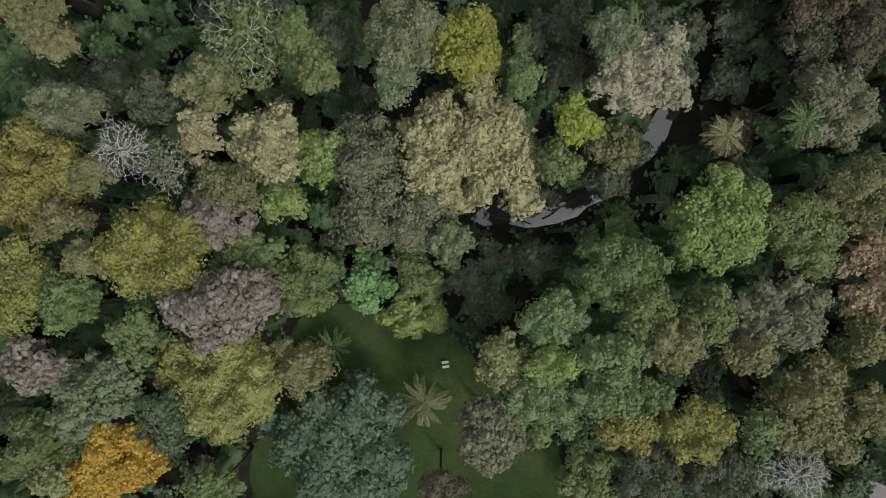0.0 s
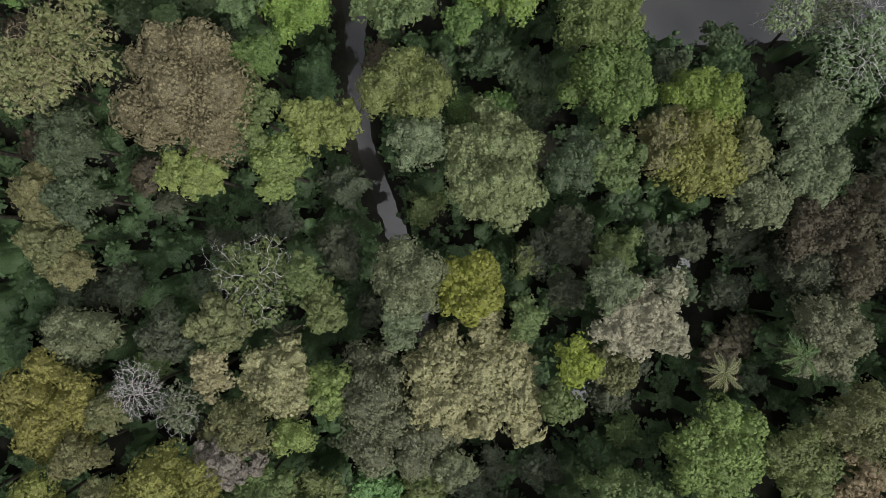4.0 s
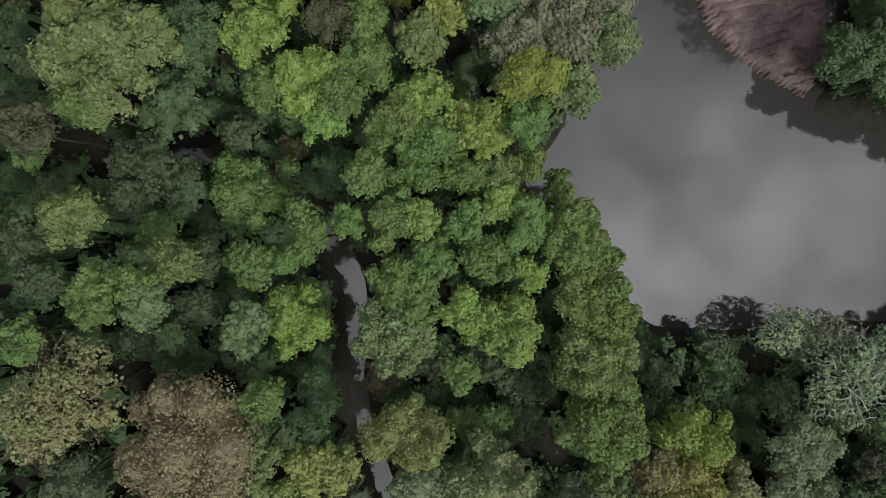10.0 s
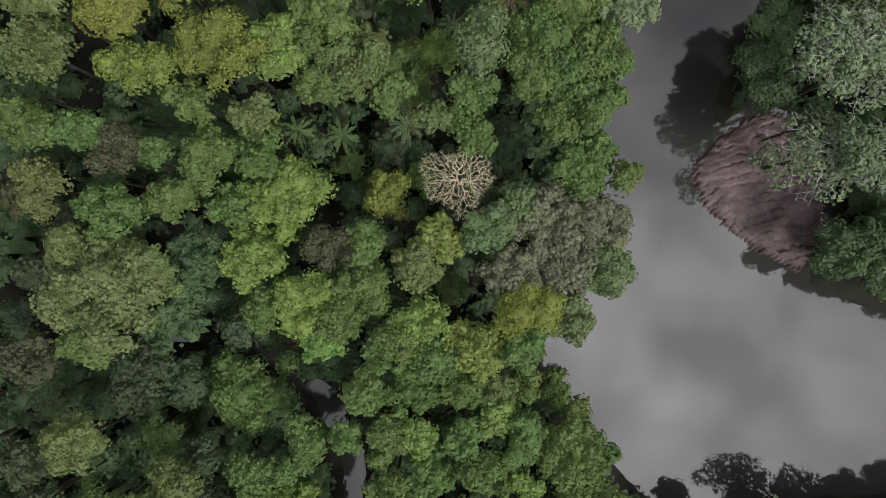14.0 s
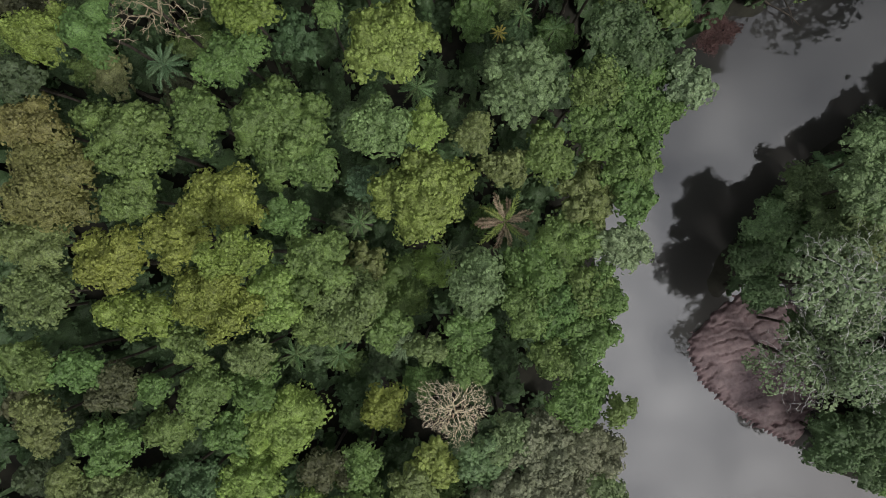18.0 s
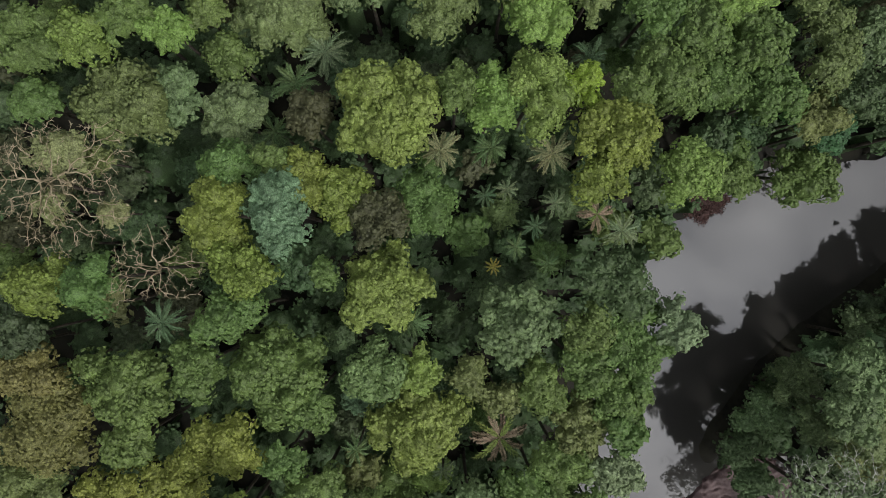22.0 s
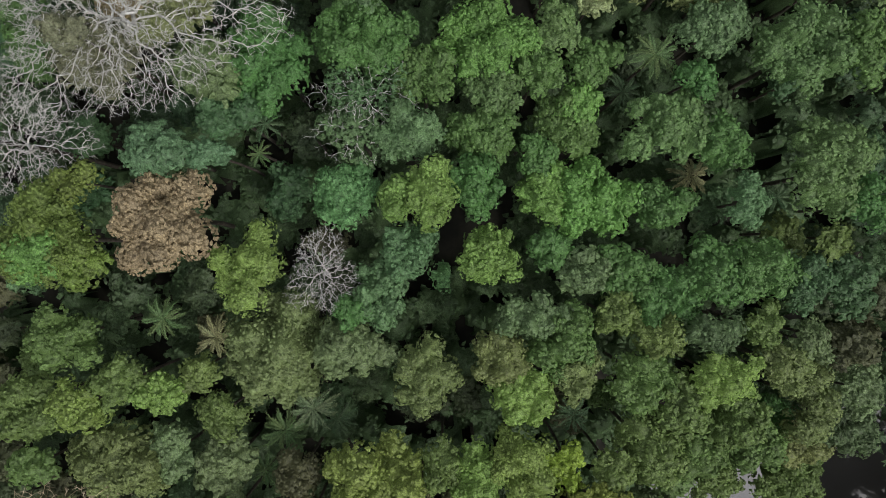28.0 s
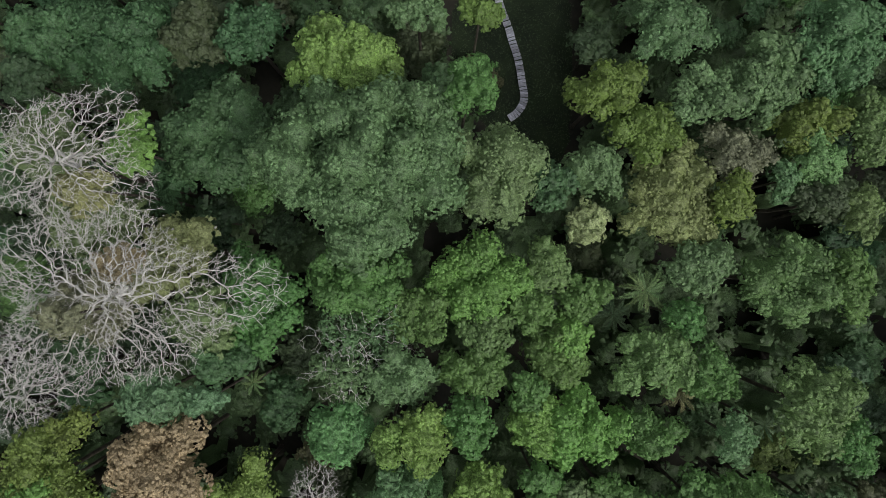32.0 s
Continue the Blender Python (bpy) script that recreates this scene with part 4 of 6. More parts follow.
tree("d", "fl", -43.6, 136.0, 3.6, 2.9, 35.5)
tree("r", "ol", -45.0, 123.4, 4.0, 3.0, 33.1)
tree("r", "ol", -45.1, 117.8, 4.3, 3.2, 31.9)
tree("r", "gr", -33.9, 134.4, 5.1, 4.1, 35.8)
tree("r", "gr", -26.0, 136.8, 2.9, 3.6, 36.3)
tree("r", "gr", -33.6, 128.5, 3.3, 2.5, 34.7)
tree("r", "gr", -18.1, 136.1, 5.0, 5.2, 35.7)
tree("r", "gr", -14.9, 132.2, 3.1, 2.5, 34.7)
tree("r", "yo", -20.8, 147.3, 3.4, 3.1, 38.6)
tree("d", "gr", -21.7, 142.4, 3.7, 2.4, 37.4)
tree("r", "gd", -17.5, 147.1, 2.7, 3.3, 29.1, True)
tree("d", "lg", -7.6, 136.3, 3.3, 3.7, 34.4)
tree("r", "yg", -6.2, 145.4, 5.2, 4.5, 35.6)
tree("r", "gr", -12.1, 146.8, 1.6, 2.0, 38.2)
tree("r", "br", -2.6, 136.5, 2.5, 2.4, 34.2)
tree("r", "ol", 2.9, 136.1, 2.2, 2.4, 33.1)
tree("r", "yg", -2.9, 129.5, 5.1, 4.9, 32.1)
tree("r", "bg", -10.3, 131.3, 2.2, 2.4, 24.1, True)
tree("d", "yo", -23.3, 128.1, 4.7, 3.3, 35.6)
tree("d", "yo", -35.8, 121.8, 4.1, 4.0, 33.4)
tree("d", "yo", -28.3, 124.5, 3.3, 3.1, 35.2)
tree("d", "yo", -21.5, 122.8, 3.9, 2.7, 40.7)
tree("d", "yo", -23.8, 117.6, 4.9, 3.7, 34.8)
tree("d", "yo", -33.8, 116.0, 4.4, 2.6, 32.1)
tree("r", "yg", -18.1, 117.8, 3.7, 3.7, 33.6)
tree("r", "gr", -14.3, 121.7, 3.6, 3.6, 33.2)
tree("r", "gr", -17.2, 126.8, 2.5, 2.1, 34.8)
palm("rp", 6.8, 126.8, 3.3, 24.2)
palm("gp", -10.1, 126.4, 1.8, 28.0)
palm("dp", -29.0, 141.8, 2.2, 36.6)
palm("gp", -3.7, 141.3, 2.1, 29.8)
palm("dp", 9.1, 134.8, 2.1, 27.0)
palm("wp", 19.0, 151.7, 2.2, 32.9)
palm("rp", 16.3, 153.5, 1.9, 32.8)
palm("yp", 5.4, 147.6, 1.0, 29.4)
palm("wp", 7.0, 156.6, 1.4, 27.8)
palm("wp", 12.0, 154.8, 1.6, 31.1)
palm("dp", 10.1, 152.2, 1.5, 29.1)
palm("gp", 8.0, 149.9, 1.4, 28.8)
palm("gp", 11.5, 148.0, 1.5, 29.9)
palm("dp", 4.5, 155.8, 1.4, 27.4)
tree("s", "gg", 8.1, 141.6, 4.9, 4.2, 34.5)
tree("d", "gr", 15.3, 141.0, 3.0, 2.7, 34.2)
tree("r", "gd", 18.5, 145.7, 4.5, 3.8, 35.5)
tree("r", "gr", 20.9, 139.7, 4.3, 4.8, 33.9)
tree("s", "wp", 25.1, 141.8, 2.1, 3.7, 34.3)
tree("r", "gr", 15.6, 136.9, 3.2, 3.2, 33.1)
tree("r", "gr", 19.6, 133.3, 3.4, 3.7, 32.1)
tree("r", "gr", 11.0, 133.9, 2.9, 3.2, 31.5)
tree("r", "ol", 6.2, 132.6, 2.6, 2.3, 30.0)
tree("r", "ol", 15.7, 129.6, 3.3, 3.8, 30.4)
tree("s", "gr", 20.4, 129.6, 2.6, 2.6, 31.2)
tree("s", "wp", 19.6, 124.0, 3.3, 2.5, 30.0)
tree("r", "gr", 11.1, 121.1, 4.3, 3.9, 28.6)
tree("r", "gr", 14.2, 125.0, 3.6, 3.2, 29.0)
tree("r", "gr", 16.2, 118.7, 2.7, 3.3, 29.2)
tree("r", "gr", 9.8, 116.7, 3.3, 3.3, 28.9)
tree("d", "gg", 3.1, 119.9, 2.9, 3.7, 29.9)
tree("r", "gr", -6.3, 119.0, 5.2, 4.3, 20.0, True)
tree("d", "ol", -10.7, 117.2, 4.4, 3.5, 30.1)
tree("r", "ol", -10.4, 121.5, 2.9, 2.9, 21.7, True)
tree("r", "yg", -1.9, 121.4, 3.6, 2.9, 19.9, True)
palm("wp", 0.0, 123.0, 1.5, 24.7)
tree("r", "gg", 47.3, 131.4, 3.3, 4.0, 29.1)
tree("w", "wp", 49.5, 119.5, 5.0, 6.4, 27.0)
tree("r", "lo", 55.5, 125.0, 4.3, 5.0, 20.0)

tree("r", "YG", -38.9, 186.7, 3.8, 3.3, 42.8)
tree("r", "YO", -34.9, 186.3, 2.7, 2.7, 42.3)
tree("d", "yg", -19.7, 185.5, 3.5, 3.8, 39.6)
tree("b", "GW", -11.5, 185.2, 3.0, 4.0, 39.9)
tree("r", "GG", -5.5, 183.2, 2.8, 3.4, 39.8)
tree("r", "GG", -2.6, 187.4, 2.9, 2.9, 41.1)
tree("r", "mi", 0.6, 184.5, 1.7, 1.8, 30.4, True)
tree("r", "BR", 5.2, 187.1, 3.5, 2.9, 40.6)
tree("s", "gg", 14.9, 185.7, 2.6, 2.9, 39.8)
tree("r", "GR", 11.4, 187.8, 2.4, 2.4, 39.9)
tree("r", "GG", -46.4, 183.8, 2.6, 2.6, 30.8, True)
tree("r", "gr", -38.3, 178.1, 3.8, 3.5, 39.7)
tree("r", "gd", -37.3, 178.6, 2.7, 2.3, 29.8, True)
tree("r", "dk", -34.8, 182.6, 2.7, 2.6, 31.0, True)
palm("gp", -29.9, 179.6, 2.2, 33.5)
palm("tp", -23.8, 177.7, 2.4, 34.3)
palm("gp", -22.6, 180.7, 1.7, 31.2)
tree("r", "gd", -30.0, 178.9, 2.1, 1.8, 28.3, True)
tree("r", "lo", -17.1, 176.0, 5.6, 6.4, 36.5)
tree("s", "gg", -8.4, 176.9, 4.4, 3.0, 38.4)
tree("r", "GR", -8.3, 181.3, 2.4, 2.4, 39.3)
tree("r", "ol", -0.9, 174.6, 3.4, 3.8, 39.1)
tree("r", "gd", -8.2, 171.6, 2.8, 2.0, 27.9, True)
tree("r", "dk", -2.2, 169.6, 2.7, 2.1, 29.1, True)
tree("r", "gg", 9.7, 180.8, 3.6, 2.3, 41.1)
tree("r", "ol", 6.4, 176.8, 2.8, 3.1, 40.3)
tree("r", "gr", 12.8, 178.5, 3.5, 4.3, 40.8)
tree("r", "br", 8.8, 173.1, 3.4, 3.3, 39.9)
tree("r", "ol", 14.4, 175.4, 2.4, 3.4, 40.0)
tree("r", "gr", 19.3, 171.1, 2.1, 2.1, 29.4, True)
palm("dp", 15.0, 170.0, 2.1, 34.5)
tree("r", "GR", 19.5, 185.3, 2.8, 3.4, 39.5)
tree("r", "GR", 24.0, 182.5, 3.5, 4.0, 39.8)
tree("r", "GR", 28.1, 185.8, 3.4, 3.4, 40.2)
tree("r", "GR", 33.5, 186.1, 3.4, 3.3, 41.2)
tree("r", "GD", 37.4, 184.6, 2.8, 2.8, 40.6)
tree("r", "GD", 42.1, 184.3, 2.4, 3.4, 39.8)
tree("r", "do", 43.5, 178.2, 2.5, 2.9, 37.6)
tree("r", "gr", 21.3, 174.5, 3.4, 3.4, 39.7)
tree("r", "gr", 25.4, 171.9, 2.8, 3.4, 40.2)
tree("r", "gr", 22.8, 167.6, 3.8, 4.2, 39.1)
tree("r", "br", 28.9, 175.3, 3.3, 2.9, 41.8)
tree("r", "gb", 35.6, 176.3, 2.6, 2.6, 39.4)
tree("r", "gr", 30.9, 171.2, 3.4, 3.7, 39.9)
tree("r", "gr", 27.6, 166.5, 2.9, 2.9, 38.3)
tree("r", "gr", 35.3, 166.7, 3.7, 3.7, 34.4)
tree("d", "ol", 41.1, 171.6, 3.0, 4.9, 35.0)
tree("r", "ol", 43.7, 165.5, 3.3, 3.2, 28.6)
tree("r", "gd", 48.1, 167.5, 3.2, 3.3, 30.5)
tree("r", "gg", 46.8, 173.0, 2.0, 3.7, 34.4)
tree("r", "br", -37.4, 170.6, 3.0, 2.7, 37.9)
tree("r", "gr", -42.6, 170.5, 3.6, 3.5, 38.2)
tree("r", "gr", -32.9, 172.9, 2.9, 2.7, 37.7)
tree("r", "br", -28.6, 171.8, 3.0, 2.4, 36.8)
tree("r", "gr", -25.2, 173.8, 2.1, 2.1, 36.2)
tree("d", "gr", -23.0, 169.6, 3.0, 2.5, 35.6)
tree("r", "ol", -33.8, 164.8, 5.4, 4.3, 37.3)
tree("s", "gg", -28.2, 165.4, 2.7, 3.0, 36.2)
tree("s", "gr", -42.1, 164.1, 3.0, 2.0, 37.7)
tree("s", "gg", -22.6, 163.7, 2.8, 3.8, 35.1)
tree("d", "do", -14.4, 163.2, 2.7, 2.7, 36.4)
palm("wp", -13.0, 170.2, 2.6, 34.5)
palm("gp", -16.4, 167.3, 2.6, 32.7)
palm("dp", -10.8, 168.5, 2.3, 31.9)
palm("gp", -19.0, 162.3, 1.9, 31.0)
tree("r", "yg", -6.2, 163.2, 5.6, 5.3, 41.1)
tree("r", "br", 4.8, 164.5, 3.2, 3.5, 39.8)
tree("d", "yg", 9.1, 165.0, 3.4, 4.3, 40.5)
tree("s", "li", 13.4, 165.8, 2.0, 2.6, 39.8)
tree("r", "gr", 1.0, 165.5, 2.4, 2.6, 39.2)
tree("d", "yo", 16.6, 160.9, 4.2, 3.7, 41.3)
tree("d", "yo", 15.6, 156.7, 3.2, 2.3, 39.4)
tree("r", "gr", 18.5, 165.3, 2.4, 2.4, 39.8)
tree("r", "gr", -22.4, 157.9, 3.3, 2.5, 37.4)
tree("r", "gr", -17.5, 158.5, 1.9, 1.9, 37.9)
tree("r", "yo", -14.4, 156.3, 2.9, 2.9, 39.0)
tree("r", "yo", -10.4, 154.6, 2.5, 3.6, 38.8)
tree("s", "bg", -16.6, 153.1, 3.0, 4.5, 40.5)
tree("d", "gr", -2.4, 154.6, 2.9, 4.2, 37.4)
tree("d", "do", -6.9, 152.6, 3.2, 2.9, 39.1)
tree("r", "yo", -23.2, 153.2, 3.2, 4.2, 38.3)
palm("tp", -0.7, 159.6, 2.2, 37.1)
palm("gp", 4.9, 160.7, 1.8, 32.5)
palm("tp", 10.7, 159.4, 2.3, 37.1)
tree("d", "yg", 23.7, 157.0, 3.4, 3.2, 41.4)
tree("s", "gr", 35.3, 161.6, 4.5, 3.0, 21.1, True)
tree("r", "gd", 23.5, 157.7, 3.3, 3.2, 31.1, True)
tree("b", "tb", -40.1, 155.9, 7.6, 6.4, 38.1)
tree("b", "tb", -29.6, 147.3, 4.6, 3.4, 38.2)
tree("s", "to", -39.6, 158.9, 3.5, 2.3, 38.0)
tree("s", "to", -39.0, 143.1, 2.7, 2.7, 27.0, True)

tree("d", "oy", -38.0, 188.1, 5.5, 4.7, 43.0)
tree("d", "oy", -35.2, 193.7, 2.5, 1.8, 42.6)
tree("d", "rb", -26.3, 190.0, 5.2, 4.8, 43.7)
tree("s", "bl", -27.4, 196.8, 3.6, 2.7, 43.1)
tree("s", "bl", -22.2, 196.5, 2.3, 1.8, 42.4)
tree("r", "GD", -39.2, 199.6, 3.3, 2.6, 33.3, True)
tree("r", "GR", -17.5, 206.2, 4.2, 5.2, 42.7)
tree("r", "GD", -20.6, 200.6, 3.3, 2.3, 42.6)
palm("dp", -18.1, 200.4, 1.7, 37.1)
palm("gp", -18.7, 197.4, 1.3, 36.8)
tree("r", "GR", -7.5, 208.5, 5.5, 4.0, 42.8)
tree("w", "GG", -7.0, 203.0, 4.9, 3.3, 41.7)
tree("w", "GG", -8.4, 199.1, 3.8, 2.9, 41.4)
tree("r", "GR", -1.8, 205.0, 3.3, 3.5, 41.6)
tree("r", "GG", -2.9, 198.8, 3.3, 2.8, 41.8)
tree("d", "YG", 4.7, 208.6, 5.6, 4.3, 41.4)
tree("r", "GB", 12.0, 210.2, 2.8, 2.4, 40.1)
tree("r", "GR", 15.7, 206.9, 2.6, 2.6, 39.3)
tree("r", "GR", 10.4, 205.9, 2.8, 2.4, 40.3)
tree("r", "OL", 5.3, 203.4, 2.8, 2.4, 41.0)
tree("r", "GR", 4.8, 199.6, 3.9, 2.8, 40.9)
tree("r", "GR", 13.1, 200.7, 3.6, 3.5, 38.5)
tree("r", "BR", 14.2, 203.0, 2.3, 2.4, 38.6)
tree("r", "GR", 10.0, 196.9, 2.4, 2.1, 39.6)
tree("r", "BR", 16.1, 193.2, 5.7, 3.3, 38.8)
tree("r", "BR", 11.3, 193.7, 2.9, 3.6, 39.5)
tree("r", "GR", 4.0, 194.4, 2.6, 3.3, 41.8)
tree("d", "YG", -0.7, 193.2, 2.3, 3.6, 43.4)
tree("d", "YG", -4.0, 192.6, 1.5, 2.2, 42.3)
tree("r", "LG", -9.1, 193.2, 3.4, 3.5, 40.8)
tree("r", "GD", -17.1, 193.9, 3.0, 3.9, 31.1, True)
tree("r", "GR", 23.1, 192.7, 2.9, 2.7, 38.4)
tree("r", "GB", 23.5, 200.6, 4.3, 3.7, 40.6)
tree("r", "GR", 25.7, 205.1, 1.8, 2.4, 40.2)
tree("r", "GR", 29.6, 199.0, 2.9, 2.9, 39.4)
palm("gp", 22.1, 207.8, 2.4, 38.7)
palm("dp", 19.9, 205.0, 2.1, 34.3)
palm("tp", 28.0, 196.3, 2.3, 32.8)
tree("r", "GG", 31.2, 193.0, 2.0, 2.8, 40.9)
tree("r", "GD", 31.3, 193.3, 2.7, 2.6, 30.9, True)
tree("r", "GG", 27.8, 210.6, 3.5, 2.9, 40.7)
tree("r", "OL", 37.4, 209.0, 5.3, 4.4, 39.9)
tree("r", "GR", 43.6, 209.0, 2.4, 4.1, 39.7)
tree("r", "GD", 39.7, 207.2, 2.1, 1.8, 30.1, True)
tree("r", "GB", 39.0, 196.5, 4.9, 4.4, 43.3)
tree("r", "GR", 42.7, 192.7, 2.5, 2.8, 41.9)
tree("r", "DK", 49.1, 204.2, 2.1, 2.6, 29.9, True)
palm("dp", 35.3, 193.6, 1.7, 37.3)
tree("r", "GR", 41.7, 167.9, 3.3, 2.9, 26.0)
tree("r", "GD", 47.1, 165.3, 3.2, 3.0, 24.0)
tree("r", "gr", 35.7, 158.4, 3.3, 2.6, 22.0)

tree("r", "GD", -39.2, 232.4, 3.5, 3.4, 42.3)
tree("r", "GD", -33.2, 231.9, 6.4, 4.9, 41.3)
tree("r", "DK", -39.9, 227.6, 2.5, 2.3, 43.4)
tree("r", "DO", -24.8, 233.3, 3.0, 3.5, 40.4)
tree("r", "GD", -18.8, 233.6, 3.5, 2.9, 41.5)
tree("r", "GD", -21.8, 222.7, 5.2, 5.6, 42.4)
tree("r", "GD", -27.8, 232.0, 3.3, 3.3, 30.0, True)
tree("r", "GR", -20.6, 218.4, 3.0, 3.4, 31.7, True)
tree("r", "GG", -6.2, 219.3, 9.2, 8.1, 51.6)
tree("r", "YG", -8.9, 229.6, 5.2, 3.2, 47.3)
tree("r", "GR", 3.3, 227.2, 2.3, 2.7, 43.7)
tree("d", "ag", 6.2, 219.1, 4.1, 5.2, 46.2)
tree("r", "GD", 12.1, 218.3, 2.4, 2.8, 41.1)
tree("s", "lw", 16.4, 215.1, 1.9, 2.5, 37.3)
tree("r", "DO", -2.4, 237.0, 3.3, 3.5, 26.0)
tree("s", "do", 7.2, 234.5, 1.9, 1.4, 21.6, True)
tree("s", "do", 4.6, 235.6, 1.7, 1.4, 21.8, True)
tree("r", "GG", -1.8, 235.4, 3.5, 1.6, 42.3)
tree("r", "oy", 4.4, 235.4, 2.4, 1.7, 41.9)
tree("r", "GG", 24.4, 234.9, 4.5, 3.3, 39.9)
tree("r", "oy", 18.0, 228.4, 4.4, 2.9, 40.1)
tree("d", "oy", 21.9, 224.1, 3.6, 3.2, 39.9)
tree("r", "GG", 28.1, 228.4, 4.1, 3.5, 39.6)
tree("r", "DK", 18.4, 236.0, 3.3, 2.8, 30.3, True)
tree("r", "GG", 17.1, 220.3, 3.3, 2.8, 39.3)
tree("r", "lo", 24.8, 217.5, 5.4, 5.0, 39.8)
tree("r", "gy", 31.9, 222.1, 3.3, 2.9, 38.9)
tree("d", "oy", 31.0, 217.6, 2.4, 2.9, 39.7)
tree("r", "oy", 39.3, 225.5, 3.6, 3.1, 38.4)
tree("s", "LG", 40.6, 221.7, 3.3, 3.0, 38.3)
tree("r", "GG", 35.5, 231.1, 4.1, 4.7, 39.0)
tree("r", "GG", 42.7, 234.5, 5.3, 4.7, 39.0)
tree("r", "OL", 45.7, 225.5, 2.5, 4.7, 38.7)
tree("r", "DO", 41.6, 217.8, 3.7, 2.5, 38.6)
tree("r", "GG", 36.9, 219.6, 1.9, 1.9, 38.2)
tree("r", "OL", 45.0, 216.7, 2.3, 2.9, 38.9)
tree("b", "wb", -30.8, 218.3, 7.1, 5.6, 53.7)
tree("b", "wb", -28.0, 206.9, 11.2, 7.5, 51.0)
tree("b", "wb", -40.4, 197.3, 5.3, 4.8, 42.7)
tree("s", "to", -26.4, 208.7, 3.3, 2.2, 45.7)
tree("s", "rb", -28.7, 210.0, 2.4, 1.8, 46.3)
tree("s", "BR", -28.0, 220.5, 2.2, 2.7, 46.5)
tree("r", "GR", -38.8, 207.5, 2.5, 3.3, 45.1)

tree("s", "ag", -33.0, 214.0, 4.8, 3.8, 45.0)
tree("s", "to", -24.2, 211.6, 3.6, 3.2, 44.6)
tree("s", "gy", -33.0, 206.0, 4.6, 3.8, 44.2)
tree("s", "ag", -22.4, 204.6, 3.6, 3.2, 43.8)
tree("s", "gg", -36.4, 220.6, 4.0, 3.6, 45.6)
tree("r", "GD", -28.1, 218.0, 3.6, 3.0, 37.2, True)
tree("r", "DK", -24.5, 214.3, 3.2, 3.2, 33.4, True)
tree("r", "GD", -22.7, 207.1, 3.1, 2.8, 34.0, True)
tree("r", "DK", -26.7, 203.0, 3.1, 3.1, 35.5, True)

tree("r", "gr", 14.7, 78.0, 2.3, 3.0, 14.0)
tree("r", "gr", 17.4, 73.9, 2.4, 2.7, 14.0)
tree("r", "gr", 20.7, 69.5, 2.4, 2.7, 13.0)

tree("s", "to", -41.9, 153.7, 2.0, 1.7, 35.0)
tree("s", "ol", -36.5, 158.4, 1.8, 1.5, 35.5)
tree("s", "to", -35.0, 153.0, 1.7, 1.4, 35.0)

tree("r", "gr", 16.3, 114.1, 3.3, 4.6, 28.7)
tree("r", "gr", 13.0, 116.8, 3.0, 3.5, 28.9)
tree("r", "gr", 12.2, 111.2, 2.7, 2.7, 28.2)
tree("r", "gr", 17.3, 119.3, 2.9, 3.3, 29.3)

tree("r", "dk", -37.5, 157.4, 3.0, 3.3, 28.3, True)
tree("r", "gd", -35.8, 152.1, 2.7, 2.7, 28.1, True)
tree("r", "dk", -39.3, 160.7, 2.7, 2.4, 27.9, True)
tree("r", "dk", -51.0, 143.4, 2.7, 2.7, 26.0, True)

tree("s", "to", -29.0, 216.2, 2.4, 1.9, 52.5)
tree("s", "gy", -31.1, 205.6, 2.1, 1.7, 51.7)

tree("r", "Dk", 21.3, 9.4, 3.1, 2.8, 11.7, True)
tree("r", "Dk", 23.9, 13.0, 2.8, 2.6, 12.1, True)

tree("r", "gr", -9.9, 79.3, 3.0, 2.7, 22.7)
tree("r", "gr", -4.2, 79.2, 3.4, 2.8, 22.9)
tree("r", "gr", 1.9, 79.6, 3.3, 2.7, 21.7)
tree("r", "ol", 6.7, 79.8, 2.7, 2.5, 21.3)
tree("r", "gd", -15.8, 81.4, 3.1, 3.1, 11.5, True)
tree("r", "gr", 9.5, 80.6, 2.2, 2.2, 22.4)

tree("r", "gr", -28.7, 112.5, 3.0, 2.4, 31.1)
tree("r", "ol", -22.2, 111.5, 2.7, 2.3, 30.2)
tree("r", "gr", -14.9, 114.5, 3.0, 2.5, 30.1)
tree("r", "gr", -7.0, 114.8, 2.9, 2.5, 28.4)
tree("r", "gr", 2.5, 114.4, 2.8, 2.5, 28.9)
tree("r", "ol", -2.2, 112.0, 2.2, 2.0, 27.2)

tree("r", "gr", 18.8, 181.3, 2.6, 2.3, 39.8)
tree("r", "gr", 23.2, 179.1, 2.8, 2.4, 40.0)
tree("r", "gd", 28.0, 179.5, 2.8, 2.2, 40.7)
tree("r", "gr", 33.3, 180.3, 2.8, 2.5, 40.2)
tree("r", "gg", 38.5, 178.6, 2.7, 2.3, 38.9)
tree("r", "ol", 34.6, 176.7, 2.3, 2.0, 39.8)
tree("s", "lg", 7.0, 154.3, 2.6, 2.4, 21.1, True)
tree("s", "gr", 12.6, 148.9, 2.6, 2.3, 25.2, True)
tree("s", "gd", 8.2, 150.1, 2.4, 2.1, 23.8, True)
tree("s", "gr", 2.6, 151.4, 2.8, 2.8, 24.1, True)
tree("s", "gg", 14.4, 154.7, 2.4, 2.3, 27.7, True)
tree("r", "gd", 6.1, 145.3, 2.8, 2.5, 24.6, True)
palm("gp", -1.5, 160.2, 1.8, 33.6)
palm("gp", 4.5, 160.5, 1.9, 32.3)

tree("r", "Gd", 51.0, -34.5, 2.6, 2.1, 8.0, True)
tree("s", "Gd", -50.9, -34.5, 2.4, 2.5, 13.0, True)
